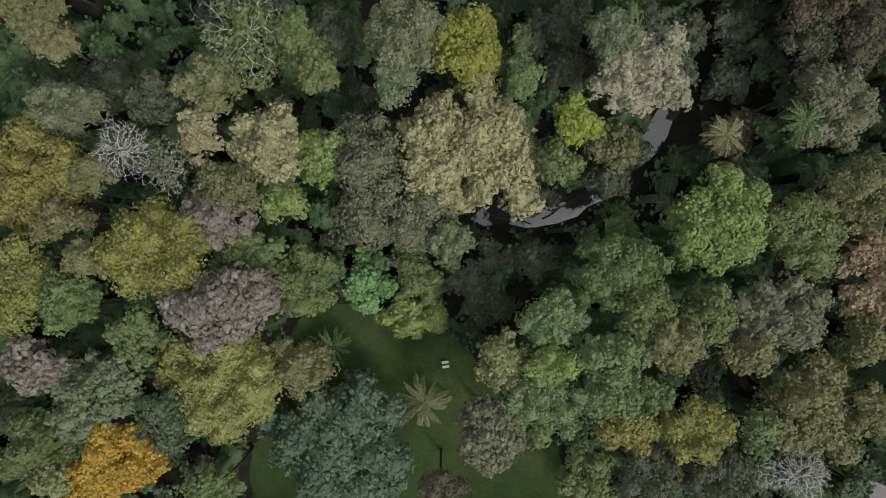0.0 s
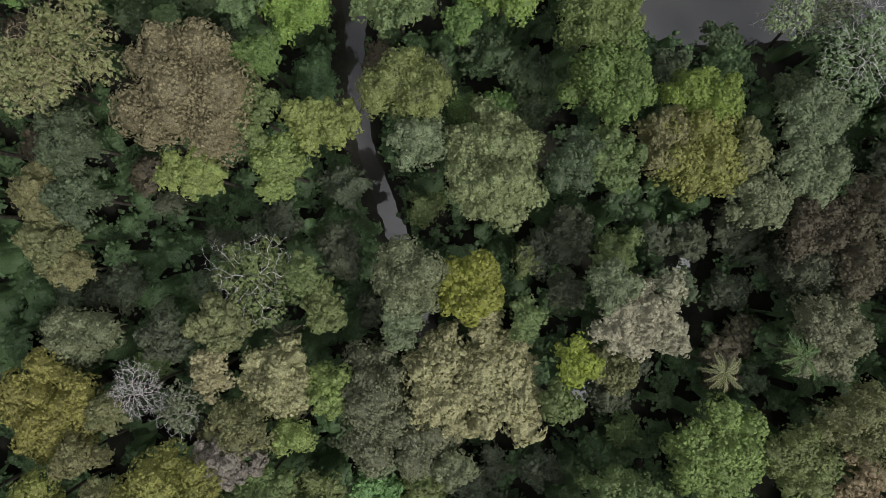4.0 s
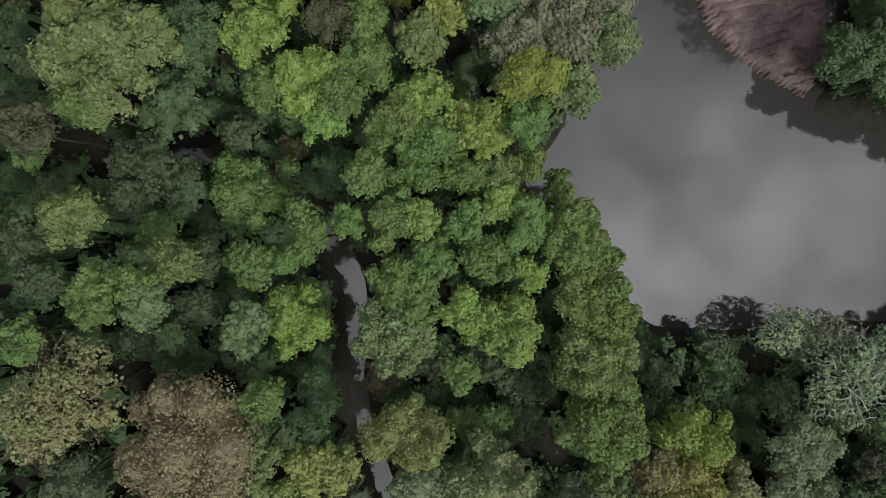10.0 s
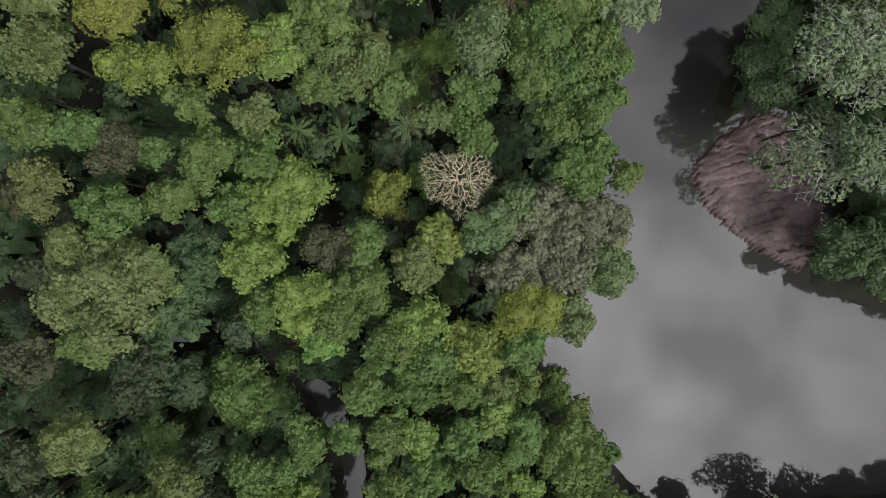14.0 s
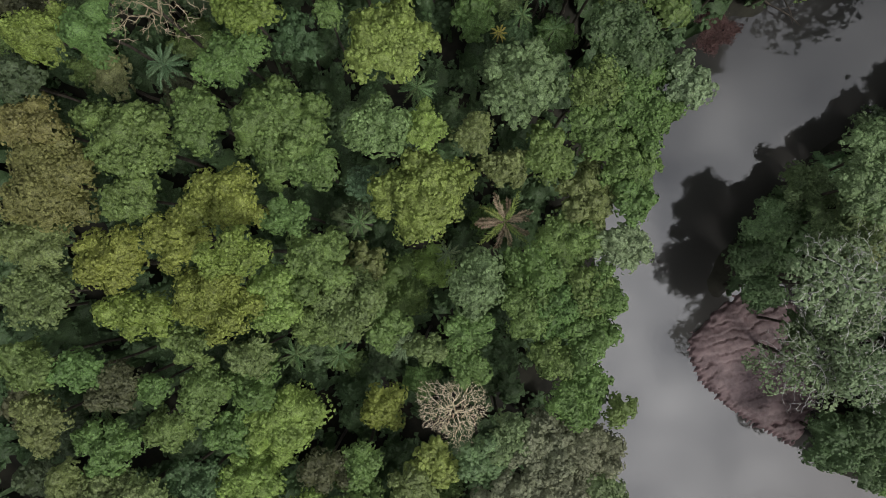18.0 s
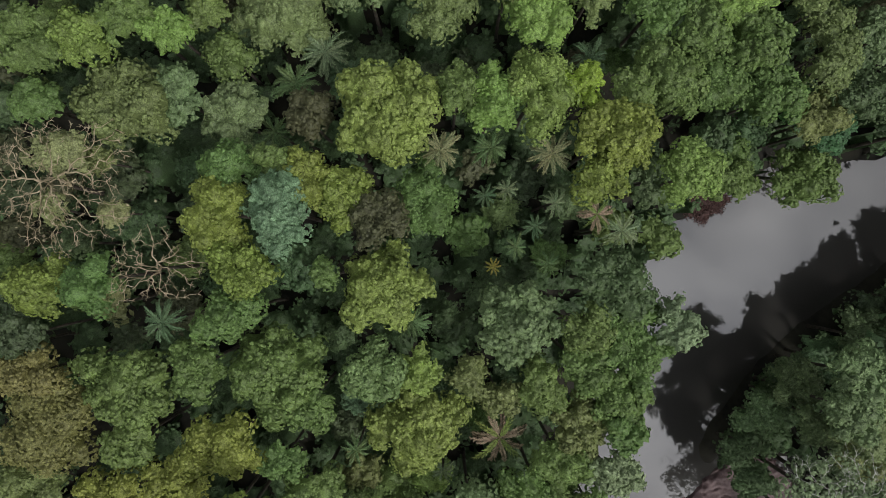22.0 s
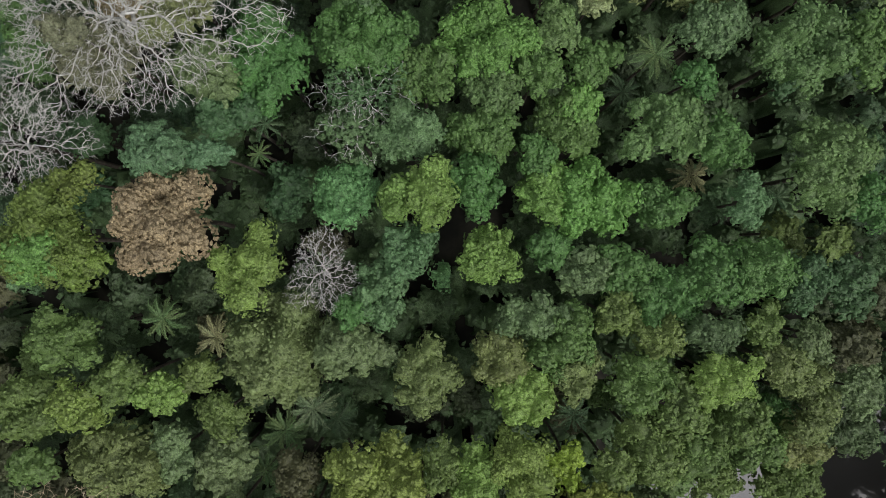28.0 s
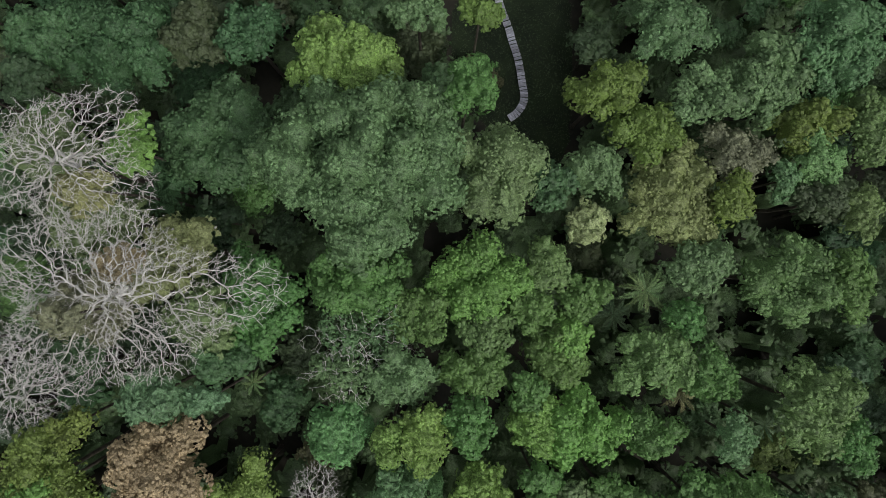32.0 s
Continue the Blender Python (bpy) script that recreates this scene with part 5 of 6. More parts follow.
tree("r", "Gd", 28.4, -34.5, 2.3, 2.3, 7.7, True)
tree("r", "Do", -31.9, -34.4, 2.5, 2.5, 9.4, True)
tree("s", "Gd", 39.4, -33.9, 2.3, 2.4, 10.2, True)
tree("r", "Do", 23.9, -33.9, 2.6, 2.3, 7.5, True)
tree("r", "Gd", -37.3, -33.5, 2.3, 1.9, 8.3, True)
tree("r", "Gd", 19.7, -32.5, 2.5, 2.3, 8.1, True)
tree("r", "Do", 34.8, -32.3, 2.3, 2.4, 11.4, True)
tree("s", "Dk", -42.5, -31.7, 2.6, 2.9, 11.7, True)
tree("r", "Do", -47.0, -31.2, 2.6, 2.1, 7.7, True)
tree("r", "Gd", 54.0, -31.1, 2.2, 1.8, 10.9, True)
tree("r", "Gd", 47.1, -30.2, 3.2, 3.4, 11.1, True)
tree("r", "Dk", -32.8, -30.0, 2.7, 2.3, 7.5, True)
tree("r", "Gd", 40.4, -29.2, 3.0, 2.9, 11.6, True)
tree("s", "Do", -54.0, -27.7, 2.6, 2.3, 9.0, True)
tree("r", "Gd", 52.8, -24.7, 2.3, 2.7, 7.5, True)
tree("s", "Gr", -51.2, -18.0, 2.3, 2.2, 7.5, True)
tree("r", "Dk", 34.8, -16.8, 2.5, 2.3, 9.3, True)
tree("r", "Dk", -54.4, -14.8, 2.4, 2.4, 9.5, True)
tree("r", "Gr", 53.6, -14.4, 2.8, 2.9, 8.4, True)
tree("r", "Gd", -13.9, 2.1, 3.0, 3.3, 7.5, True)
tree("r", "Gr", 24.2, 3.3, 2.7, 2.9, 7.5, True)
tree("r", "Gd", 42.0, 10.3, 2.4, 2.2, 7.7, True)
tree("r", "Do", 38.0, 10.4, 2.2, 2.0, 8.0, True)
tree("r", "Gd", -35.0, 11.9, 2.2, 2.1, 7.5, True)
tree("s", "Gr", -39.4, 12.8, 2.9, 2.4, 11.4, True)
tree("s", "Do", 36.7, 14.4, 2.5, 2.6, 10.7, True)
tree("s", "Do", 40.8, 16.4, 2.8, 2.9, 7.5, True)
tree("r", "Gd", -54.1, 16.5, 3.2, 3.7, 7.5, True)
tree("r", "Gd", -39.5, 19.2, 2.7, 2.7, 7.5, True)
tree("s", "Dk", -9.8, 19.6, 2.9, 2.8, 9.3, True)
tree("r", "Gd", -53.1, 21.5, 2.7, 2.4, 7.5, True)
tree("s", "Gd", -32.4, 23.1, 2.5, 2.2, 10.7, True)
tree("r", "Gd", 30.1, 23.3, 3.0, 3.0, 11.2, True)
tree("r", "Dk", -29.7, 28.7, 2.5, 2.6, 11.6, True)
tree("r", "Dk", 33.3, 29.4, 3.2, 3.0, 7.5, True)
tree("r", "Dk", 27.7, 29.7, 2.3, 2.4, 11.1, True)
tree("r", "Gd", -26.6, 31.3, 2.3, 2.1, 7.8, True)
tree("s", "Dk", -21.9, 32.2, 3.0, 2.5, 12.3, True)
tree("r", "Gr", -3.1, 33.9, 2.7, 2.4, 11.6, True)
tree("r", "Dk", -36.6, 34.4, 2.4, 2.1, 12.1, True)
tree("s", "Gd", 24.2, 35.3, 2.7, 3.1, 8.1, True)
tree("s", "Do", -39.7, 38.0, 3.0, 2.6, 12.6, True)
tree("r", "Gd", 51.4, 41.7, 2.5, 2.8, 9.8, True)
tree("r", "Do", -54.3, 41.7, 2.2, 2.5, 12.9, True)
tree("r", "Gd", -51.1, 45.2, 2.8, 2.9, 9.9, True)
tree("r", "Gd", -54.1, 49.2, 2.8, 3.2, 10.2, True)
tree("s", "Do", -8.8, 52.8, 2.5, 2.7, 13.8, True)
tree("r", "Gd", 30.1, 52.9, 3.2, 2.8, 9.8, True)
tree("s", "Gd", -2.3, 53.4, 2.6, 2.6, 7.6, True)
tree("r", "Do", -54.1, 55.9, 2.9, 2.9, 15.3, True)
tree("s", "Gd", -31.0, 57.0, 2.7, 2.5, 8.7, True)
tree("s", "gd", -52.8, 63.6, 2.9, 2.3, 17.0, True)
tree("r", "gr", -37.2, 71.6, 2.8, 2.7, 16.9, True)
tree("r", "gd", -52.3, 76.4, 3.0, 3.1, 15.6, True)
tree("r", "gr", -54.5, 82.2, 2.8, 2.8, 15.9, True)
tree("s", "do", -22.7, 83.9, 2.5, 2.4, 7.5, True)
tree("s", "dk", -28.3, 85.1, 3.0, 2.6, 13.1, True)
tree("r", "gd", -47.6, 88.3, 2.7, 2.9, 15.7, True)
tree("r", "gr", 0.9, 91.3, 2.2, 2.5, 12.4, True)
tree("r", "dk", -49.9, 98.3, 3.3, 3.6, 16.4, True)
tree("s", "do", -54.2, 102.8, 2.6, 2.9, 19.8, True)
tree("r", "gd", -12.5, 103.5, 2.5, 2.2, 12.2, True)
tree("s", "gd", 3.2, 105.3, 3.2, 3.5, 14.4, True)
tree("r", "gr", -3.5, 106.3, 2.5, 2.5, 15.2, True)
tree("r", "gd", -53.8, 107.5, 2.3, 2.4, 18.2, True)
tree("s", "gr", -13.3, 108.0, 2.4, 2.1, 12.5, True)
tree("s", "gd", 7.0, 109.1, 3.0, 3.3, 13.6, True)
tree("s", "gd", -17.3, 110.0, 2.6, 2.4, 16.9, True)
tree("s", "dk", -8.2, 110.1, 3.0, 3.2, 14.6, True)
tree("r", "gd", -51.4, 115.0, 3.2, 3.0, 21.7, True)
tree("r", "gd", -40.0, 115.1, 2.3, 2.2, 22.9, True)
tree("r", "gd", -54.5, 120.2, 2.9, 3.2, 20.2, True)
tree("s", "gr", -51.8, 124.6, 3.0, 2.9, 19.7, True)
tree("r", "dk", -12.1, 127.0, 2.6, 2.7, 19.6, True)
tree("r", "gr", 5.8, 127.2, 2.8, 2.7, 17.2, True)
tree("r", "gr", -51.2, 130.7, 3.3, 3.6, 20.6, True)
tree("r", "gd", -49.7, 137.3, 3.2, 2.9, 26.0, True)
tree("r", "dk", -38.7, 138.6, 2.5, 2.3, 23.2, True)
tree("r", "gd", -12.2, 139.4, 2.4, 2.6, 23.3, True)
tree("s", "gd", -54.0, 140.0, 2.3, 1.9, 26.5, True)
tree("r", "gd", 0.7, 140.3, 2.8, 2.6, 20.1, True)
tree("s", "do", -31.9, 141.9, 2.6, 2.9, 24.6, True)
tree("s", "gd", -26.6, 145.0, 2.5, 2.6, 23.8, True)
tree("r", "gr", -53.8, 148.0, 3.0, 3.1, 22.1, True)
tree("r", "gr", -30.8, 148.4, 2.7, 3.0, 24.0, True)
tree("r", "gd", -43.5, 150.2, 2.4, 2.4, 26.3, True)
tree("r", "do", -48.8, 150.9, 2.9, 2.3, 28.7, True)
tree("r", "gr", 24.4, 151.0, 3.0, 2.5, 29.6, True)
tree("s", "gr", 19.2, 152.3, 2.6, 2.4, 28.1, True)
tree("r", "dk", -29.2, 153.4, 2.6, 3.0, 26.1, True)
tree("r", "dk", -51.7, 155.5, 3.0, 3.0, 24.1, True)
tree("s", "do", -45.7, 157.3, 2.6, 2.6, 25.8, True)
tree("s", "dk", 10.0, 158.4, 2.9, 2.7, 22.0, True)
tree("r", "gd", -29.2, 158.7, 2.4, 2.3, 28.2, True)
tree("r", "do", 3.2, 159.3, 2.2, 1.9, 27.7, True)
tree("r", "gr", 28.2, 160.0, 2.6, 2.7, 27.7, True)
tree("r", "do", -52.8, 160.8, 2.8, 3.2, 25.3, True)
tree("r", "gd", -52.9, 165.8, 2.6, 2.3, 25.0, True)
tree("r", "gr", -47.4, 166.6, 2.8, 2.3, 28.6, True)
tree("s", "gd", -12.0, 168.8, 2.4, 2.7, 24.8, True)
tree("r", "do", 15.3, 169.9, 2.7, 2.9, 29.4, True)
tree("s", "dk", 2.7, 170.0, 2.7, 3.1, 25.2, True)
tree("r", "gd", 52.7, 170.3, 2.3, 2.2, 20.1, True)
tree("s", "do", -53.0, 171.0, 2.7, 2.6, 25.7, True)
tree("r", "gr", -48.8, 172.8, 2.7, 2.9, 25.1, True)
tree("r", "dk", -52.8, 176.3, 2.3, 2.6, 26.2, True)
tree("r", "gr", -44.8, 176.6, 2.3, 2.1, 29.1, True)
tree("r", "do", 52.3, 177.0, 3.0, 3.4, 24.0, True)
tree("r", "do", -25.9, 177.7, 2.4, 2.1, 28.2, True)
tree("r", "gd", -0.7, 180.4, 2.4, 2.4, 24.8, True)
tree("s", "dk", 47.2, 182.1, 2.5, 2.4, 26.8, True)
tree("r", "dk", -26.8, 182.7, 2.5, 2.9, 30.2, True)
tree("r", "do", 53.7, 182.8, 2.9, 2.8, 29.1, True)
tree("s", "do", -51.9, 183.0, 3.4, 3.0, 29.8, True)
tree("r", "dk", -12.1, 183.5, 2.4, 2.3, 26.1, True)
tree("r", "gd", 51.7, 187.0, 2.3, 2.5, 28.4, True)
tree("r", "do", -12.8, 188.5, 2.6, 2.4, 30.6, True)
tree("r", "gr", 47.4, 189.3, 2.3, 2.5, 26.9, True)
tree("s", "gr", 38.0, 189.7, 2.7, 2.3, 33.7, True)
tree("r", "DK", -47.8, 191.4, 2.5, 2.5, 32.4, True)
tree("r", "GD", -52.8, 192.1, 2.8, 2.4, 29.2, True)
tree("r", "DK", 51.6, 192.6, 3.0, 2.6, 28.5, True)
tree("s", "GD", -42.3, 193.9, 3.1, 2.6, 27.4, True)
tree("s", "GD", -47.2, 195.9, 2.2, 2.1, 28.3, True)
tree("r", "DK", 47.4, 197.9, 3.2, 2.8, 31.7, True)
tree("r", "GD", 52.8, 199.5, 3.2, 2.8, 26.6, True)
tree("r", "GR", -53.7, 199.7, 2.9, 2.6, 30.9, True)
tree("s", "DO", -14.5, 200.0, 2.3, 2.6, 33.3, True)
tree("r", "DK", -33.1, 200.9, 3.1, 3.3, 30.5, True)
tree("r", "DK", -46.0, 202.8, 3.1, 3.2, 31.1, True)
tree("r", "GD", -51.8, 205.2, 2.3, 1.8, 31.3, True)
tree("r", "DO", 21.5, 207.7, 2.8, 2.4, 27.2, True)
tree("r", "DO", 54.2, 208.6, 2.2, 2.4, 24.7, True)
tree("s", "GR", -47.1, 208.8, 2.5, 2.5, 28.2, True)
tree("r", "DK", 49.1, 209.5, 2.3, 2.2, 28.8, True)
tree("s", "GD", -52.3, 210.5, 3.4, 3.8, 27.9, True)
tree("r", "DO", 18.7, 211.4, 2.6, 2.3, 25.4, True)
tree("s", "DK", -42.3, 211.7, 3.2, 3.0, 36.5, True)
tree("s", "GD", -35.4, 211.7, 2.3, 2.2, 31.5, True)
tree("r", "GD", 52.2, 212.0, 2.2, 2.1, 27.9, True)
tree("r", "DK", -17.8, 213.9, 2.6, 2.2, 30.5, True)
tree("s", "DK", 48.6, 214.0, 2.3, 2.4, 29.0, True)
tree("s", "GD", 34.0, 214.5, 2.3, 2.5, 24.8, True)
tree("r", "GD", -38.1, 215.3, 2.9, 2.7, 32.5, True)
tree("s", "DO", -43.3, 217.3, 2.3, 2.5, 30.6, True)
tree("r", "GD", -47.9, 217.8, 2.6, 2.6, 32.5, True)
tree("r", "GR", -54.5, 218.4, 2.4, 2.0, 27.3, True)
tree("s", "DK", 49.7, 218.5, 2.3, 1.9, 29.5, True)
tree("r", "GD", -36.7, 219.7, 2.4, 2.5, 33.5, True)
tree("r", "DO", 53.5, 220.4, 2.4, 2.1, 27.5, True)
tree("r", "GR", -51.4, 222.3, 3.1, 3.1, 32.1, True)
tree("r", "GD", -42.8, 222.5, 3.1, 2.9, 31.0, True)
tree("s", "DK", -34.1, 224.3, 2.6, 2.3, 32.4, True)
tree("s", "DK", -29.5, 224.5, 2.3, 1.9, 33.1, True)
tree("r", "DK", 50.4, 226.0, 2.5, 2.5, 23.8, True)
tree("s", "GR", -45.3, 227.2, 2.8, 2.8, 29.7, True)
tree("r", "GD", -17.1, 228.4, 2.6, 2.5, 30.3, True)
tree("r", "DK", -52.3, 228.5, 2.5, 2.0, 29.9, True)
tree("s", "GD", 0.2, 231.0, 2.4, 2.5, 31.1, True)
tree("s", "GR", 5.0, 231.5, 2.7, 2.9, 31.6, True)
tree("s", "GR", 51.3, 232.0, 2.8, 3.1, 23.9, True)
tree("s", "DO", -45.0, 232.3, 2.2, 2.4, 30.7, True)
tree("s", "DO", -51.9, 233.5, 2.4, 2.2, 27.0, True)
tree("s", "GR", -13.3, 233.7, 2.5, 2.8, 33.2, True)
tree("r", "GD", -9.4, 235.5, 2.3, 2.0, 33.1, True)
tree("s", "DO", -48.4, 235.9, 2.3, 2.6, 28.2, True)
tree("r", "GD", 34.3, 237.8, 2.4, 2.1, 29.6, True)
tree("r", "GD", -53.0, 238.5, 2.6, 2.4, 31.4, True)
tree("s", "DO", -19.0, 238.8, 2.6, 2.4, 30.2, True)
tree("s", "GD", -30.7, 238.8, 2.9, 3.0, 32.0, True)
tree("s", "GD", -43.5, 239.2, 2.5, 2.5, 32.0, True)
tree("r", "GD", -7.7, 239.3, 2.6, 2.4, 33.6, True)
tree("r", "GD", -14.7, 239.4, 2.4, 2.3, 29.4, True)
tree("r", "DO", -25.8, 239.5, 3.0, 3.0, 32.6, True)
tree("r", "DK", 52.4, 240.0, 3.2, 2.8, 25.5, True)
tree("r", "GD", 37.2, 240.5, 2.2, 2.0, 31.0, True)
tree("r", "GD", 24.3, 240.5, 3.2, 2.7, 30.6, True)
tree("r", "GR", 46.0, 240.6, 2.5, 2.4, 30.4, True)
tree("r", "DO", 30.3, 240.6, 2.7, 2.7, 24.7, True)
tree("r", "GD", -38.7, 241.8, 3.1, 3.0, 31.9, True)
tree("r", "GD", -23.0, 243.2, 2.3, 2.2, 27.9, True)
tree("r", "GD", -8.7, 243.7, 2.6, 2.5, 27.1, True)
tree("r", "GR", -18.9, 244.5, 2.6, 2.2, 31.2, True)
tree("r", "DO", -13.4, 244.6, 2.8, 2.3, 32.5, True)
tree("r", "DK", -45.2, 244.6, 3.1, 2.5, 31.7, True)
tree("s", "DK", 53.8, 245.1, 2.3, 2.2, 28.5, True)
tree("r", "GR", -34.8, 245.4, 2.2, 1.9, 28.6, True)
tree("s", "GD", -51.7, 245.4, 3.0, 3.4, 30.7, True)
tree("s", "DK", 29.4, 245.5, 2.7, 2.9, 29.0, True)
tree("r", "DO", -26.3, 245.9, 2.5, 2.7, 30.9, True)
tree("s", "GR", 42.1, 246.0, 3.2, 3.6, 27.5, True)
tree("r", "GR", 47.4, 247.2, 3.0, 3.4, 27.5, True)
tree("r", "GD", 0.3, 247.7, 2.9, 3.1, 27.8, True)
tree("r", "DK", -30.7, 247.8, 2.3, 2.5, 27.9, True)
tree("r", "GD", -40.0, 248.0, 2.6, 2.4, 29.4, True)
tree("r", "GD", 37.0, 248.2, 3.0, 3.2, 26.1, True)
tree("s", "GR", 24.5, 248.5, 3.2, 2.7, 28.6, True)
tree("r", "GD", -47.7, 249.0, 2.4, 2.0, 27.3, True)
tree("s", "GR", 31.9, 249.1, 2.5, 2.4, 30.7, True)
tree("s", "GR", -4.7, 249.3, 2.4, 2.5, 31.9, True)
tree("r", "GD", -18.6, 249.5, 3.2, 3.2, 30.0, True)
tree("r", "GR", 52.5, 249.7, 2.2, 1.8, 27.9, True)
tree("s", "DO", -10.1, 249.7, 2.8, 2.3, 32.6, True)

tree("r", "gd", 41.4, 122.6, 3.4, 3.0, 14.0)
tree("r", "gg", 43.0, 127.8, 3.4, 3.0, 15.5)
tree("r", "gd", 42.6, 118.4, 3.2, 2.6, 14.5)
tree("r", "gg", 46.8, 132.0, 3.6, 3.2, 17.5)
tree("w", "wp", 44.8, 120.4, 5.2, 4.8, 28.0)
tree("r", "gg", 49.2, 127.6, 3.6, 3.4, 21.0)
tree("r", "ag", 49.9, 135.6, 4.0, 3.8, 28.0)
tree("r", "ag", 52.0, 128.6, 4.4, 4.2, 26.0)
tree("r", "gd", 57.0, 138.0, 4.2, 4.0, 16.0)
tree("r", "gd", 65.0, 143.0, 4.4, 4.2, 18.0)
tree("r", "dk", 65.0, 134.0, 5.0, 4.6, 24.0)
tree("r", "dk", 72.0, 148.0, 4.8, 4.4, 19.0)
tree("r", "gd", 74.0, 139.0, 5.0, 4.8, 26.0)
tree("r", "gd", 80.0, 153.4, 5.0, 4.6, 20.0)
tree("r", "dk", 88.0, 159.0, 5.0, 4.6, 20.0)
tree("r", "gd", 97.0, 165.0, 5.0, 4.6, 20.0)
tree("r", "gr", 45.6, 159.2, 4.6, 3.9, 22.0)
tree("r", "gd", 54.6, 97.4, 4.6, 4.4, 12.5)
tree("r", "gd", 60.4, 99.0, 4.4, 4.6, 13.0)

tree("r", "gd", 47.2, 129.4, 3.2, 3.0, 11.5)
tree("r", "gd", 44.4, 125.0, 3.0, 2.8, 11.0)
tree("r", "gd", 50.6, 132.8, 3.2, 3.0, 12.0)
tree("r", "gd", 60.6, 93.6, 4.2, 3.8, 12.5)
tree("r", "dk", 66.6, 92.6, 4.6, 4.2, 13.0)
tree("r", "gd", 74.0, 89.8, 4.8, 4.4, 13.5)
tree("r", "dk", 82.0, 85.4, 4.8, 4.4, 13.5)
tree("r", "dk", 70.4, 96.4, 4.8, 4.4, 16.0)
tree("r", "gd", 79.0, 93.6, 5.0, 4.6, 16.0)
tree("w", "wp", 60.0, 56.0, 4.6, 4.2, 13.5)
tree("r", "gd", 67.6, 55.0, 4.8, 4.4, 13.5)
tree("r", "gd", 76.0, 56.0, 5.0, 4.6, 14.5)
tree("r", "gg", 61.0, 47.0, 5.0, 4.6, 17.0)
tree("r", "gd", 70.0, 46.6, 5.2, 4.8, 17.0)
tree("r", "gd", 79.0, 47.6, 5.2, 4.8, 17.0)
tree("r", "gd", 39.0, 165.4, 3.0, 2.8, 19.0, True)
tree("r", "gd", 44.4, 169.6, 3.2, 2.8, 21.0, True)
tree("r", "do", 50.4, 168.4, 3.2, 2.8, 19.0, True)
tree("r", "gd", 55.2, 170.6, 3.2, 2.8, 20.0, True)
tree("r", "gd", 48.4, 174.0, 3.2, 3.0, 25.0, True)
tree("r", "gd", 33.6, 164.0, 3.0, 2.6, 21.0, True)
tree("r", "gd", 38.6, 170.4, 3.2, 2.8, 23.0, True)
tree("r", "gd", 47.6, 113.4, 3.4, 2.8, 16.0)
tree("r", "gd", 53.4, 134.4, 3.6, 3.4, 12.0, True)
tree("r", "dk", 61.0, 141.0, 3.6, 3.4, 11.0, True)
tree("r", "dk", 68.6, 145.4, 3.8, 3.4, 11.0, True)
tree("r", "dk", 76.0, 150.6, 3.8, 3.6, 12.0, True)
tree("r", "dk", 84.0, 156.0, 3.8, 3.6, 12.0, True)
tree("r", "dk", 92.0, 161.6, 3.8, 3.6, 12.0, True)

# ---------------------------------------------------------------- sandbank, banks and fallen wood
def sandbank():
    """A bar of bare purplish mud with small broken terraces running across it."""
    xs, ys = [p[0] for p in SAND], [p[1] for p in SAND]
    ax, ay = np.arange(min(xs) - 2, max(xs) + 7, 0.18), np.arange(min(ys) - 3, max(ys) + 3, 0.18)

    def height(a, b):
        sd = ring_signed(a, b, SAND_S) + 0.35 * np.sin(b * 3.1 + np.sin(a * 2.0)) * np.cos(b * 1.3) + 0.25 * waves(a, b, 8.0)
        along = a * 0.74 - b * 0.67
        sd = sd + 0.55 * np.exp(-np.abs(sd + 0.3) / 0.7) * (np.abs(np.sin(along * 4.2 + 0.8 * waves(a, b, 6.0))) - 0.4)
        body = 0.75 * (1 - np.exp(np.minimum(sd, 0) / 0.6)) + 0.8 * (1 - np.exp(np.minimum(sd, 0) / 4.0)) - 0.5 * np.clip(sd, 0, 3)
        run = b * 0.62 - a * 0.16 + 0.55 * waves(a, b, 3.5) + 0.22 * waves(a, b, 11.0)
        step = run - np.floor(run)
        patch = np.clip(waves(a, b, 5.0) * 1.4 + 0.65, 0, 1)
        return body + np.where(sd < -0.8, -0.85 * patch * np.exp(-step * 11.0) - 0.12 * step, 0) + 0.05 * waves(a, b, 14.0) - 0.05

    ob = put("sandbank", grid_mesh("sandbank", ax, ay, height, MUD))
    tagged(ob, "bare purplish-brown mud bank with cracked terraces beside the river", "mud bank", kind="structure")


sandbank()


def litter_heap(x, y, rx, ry):
    """Reddish dead leaves heaped on a muddy bank."""
    rng = np.random.default_rng(11)
    n = 4200
    a, r = rng.uniform(0, 2 * np.pi, n), np.sqrt(rng.uniform(0, 1, n))
    edge = 0.75 + 0.18 * np.sin(a * 3 + 1) + 0.12 * np.sin(a * 7) + 0.10 * rng.normal(size=n)
    px, py = x + rx * r * edge * np.cos(a), y + ry * r * edge * np.sin(a)
    pz = np.maximum(ground_z(px, py), 0.0) + 0.08 + 0.5 * (1 - r) * rng.uniform(0.3, 1, n)
    nrm = unit(np.array([0, 0, 1.0]) + rng.normal(size=(n, 3)) * 0.5)
    v, f = leaves(np.stack([px, py, pz], 1), nrm, 0.34, rng, 0.5)
    tagged(put("leaf_litter", sheet("leaf_litter", v, f, DEAD_LEAF)), "reddish-brown dead leaves heaped on the muddy bank", "leaf litter", kind="stuff")


DEAD_LEAF = leaf_material("dead_leaves", (0.115, 0.062, 0.052))
litter_heap(40.6, 157.3, 4.2, 3.6)


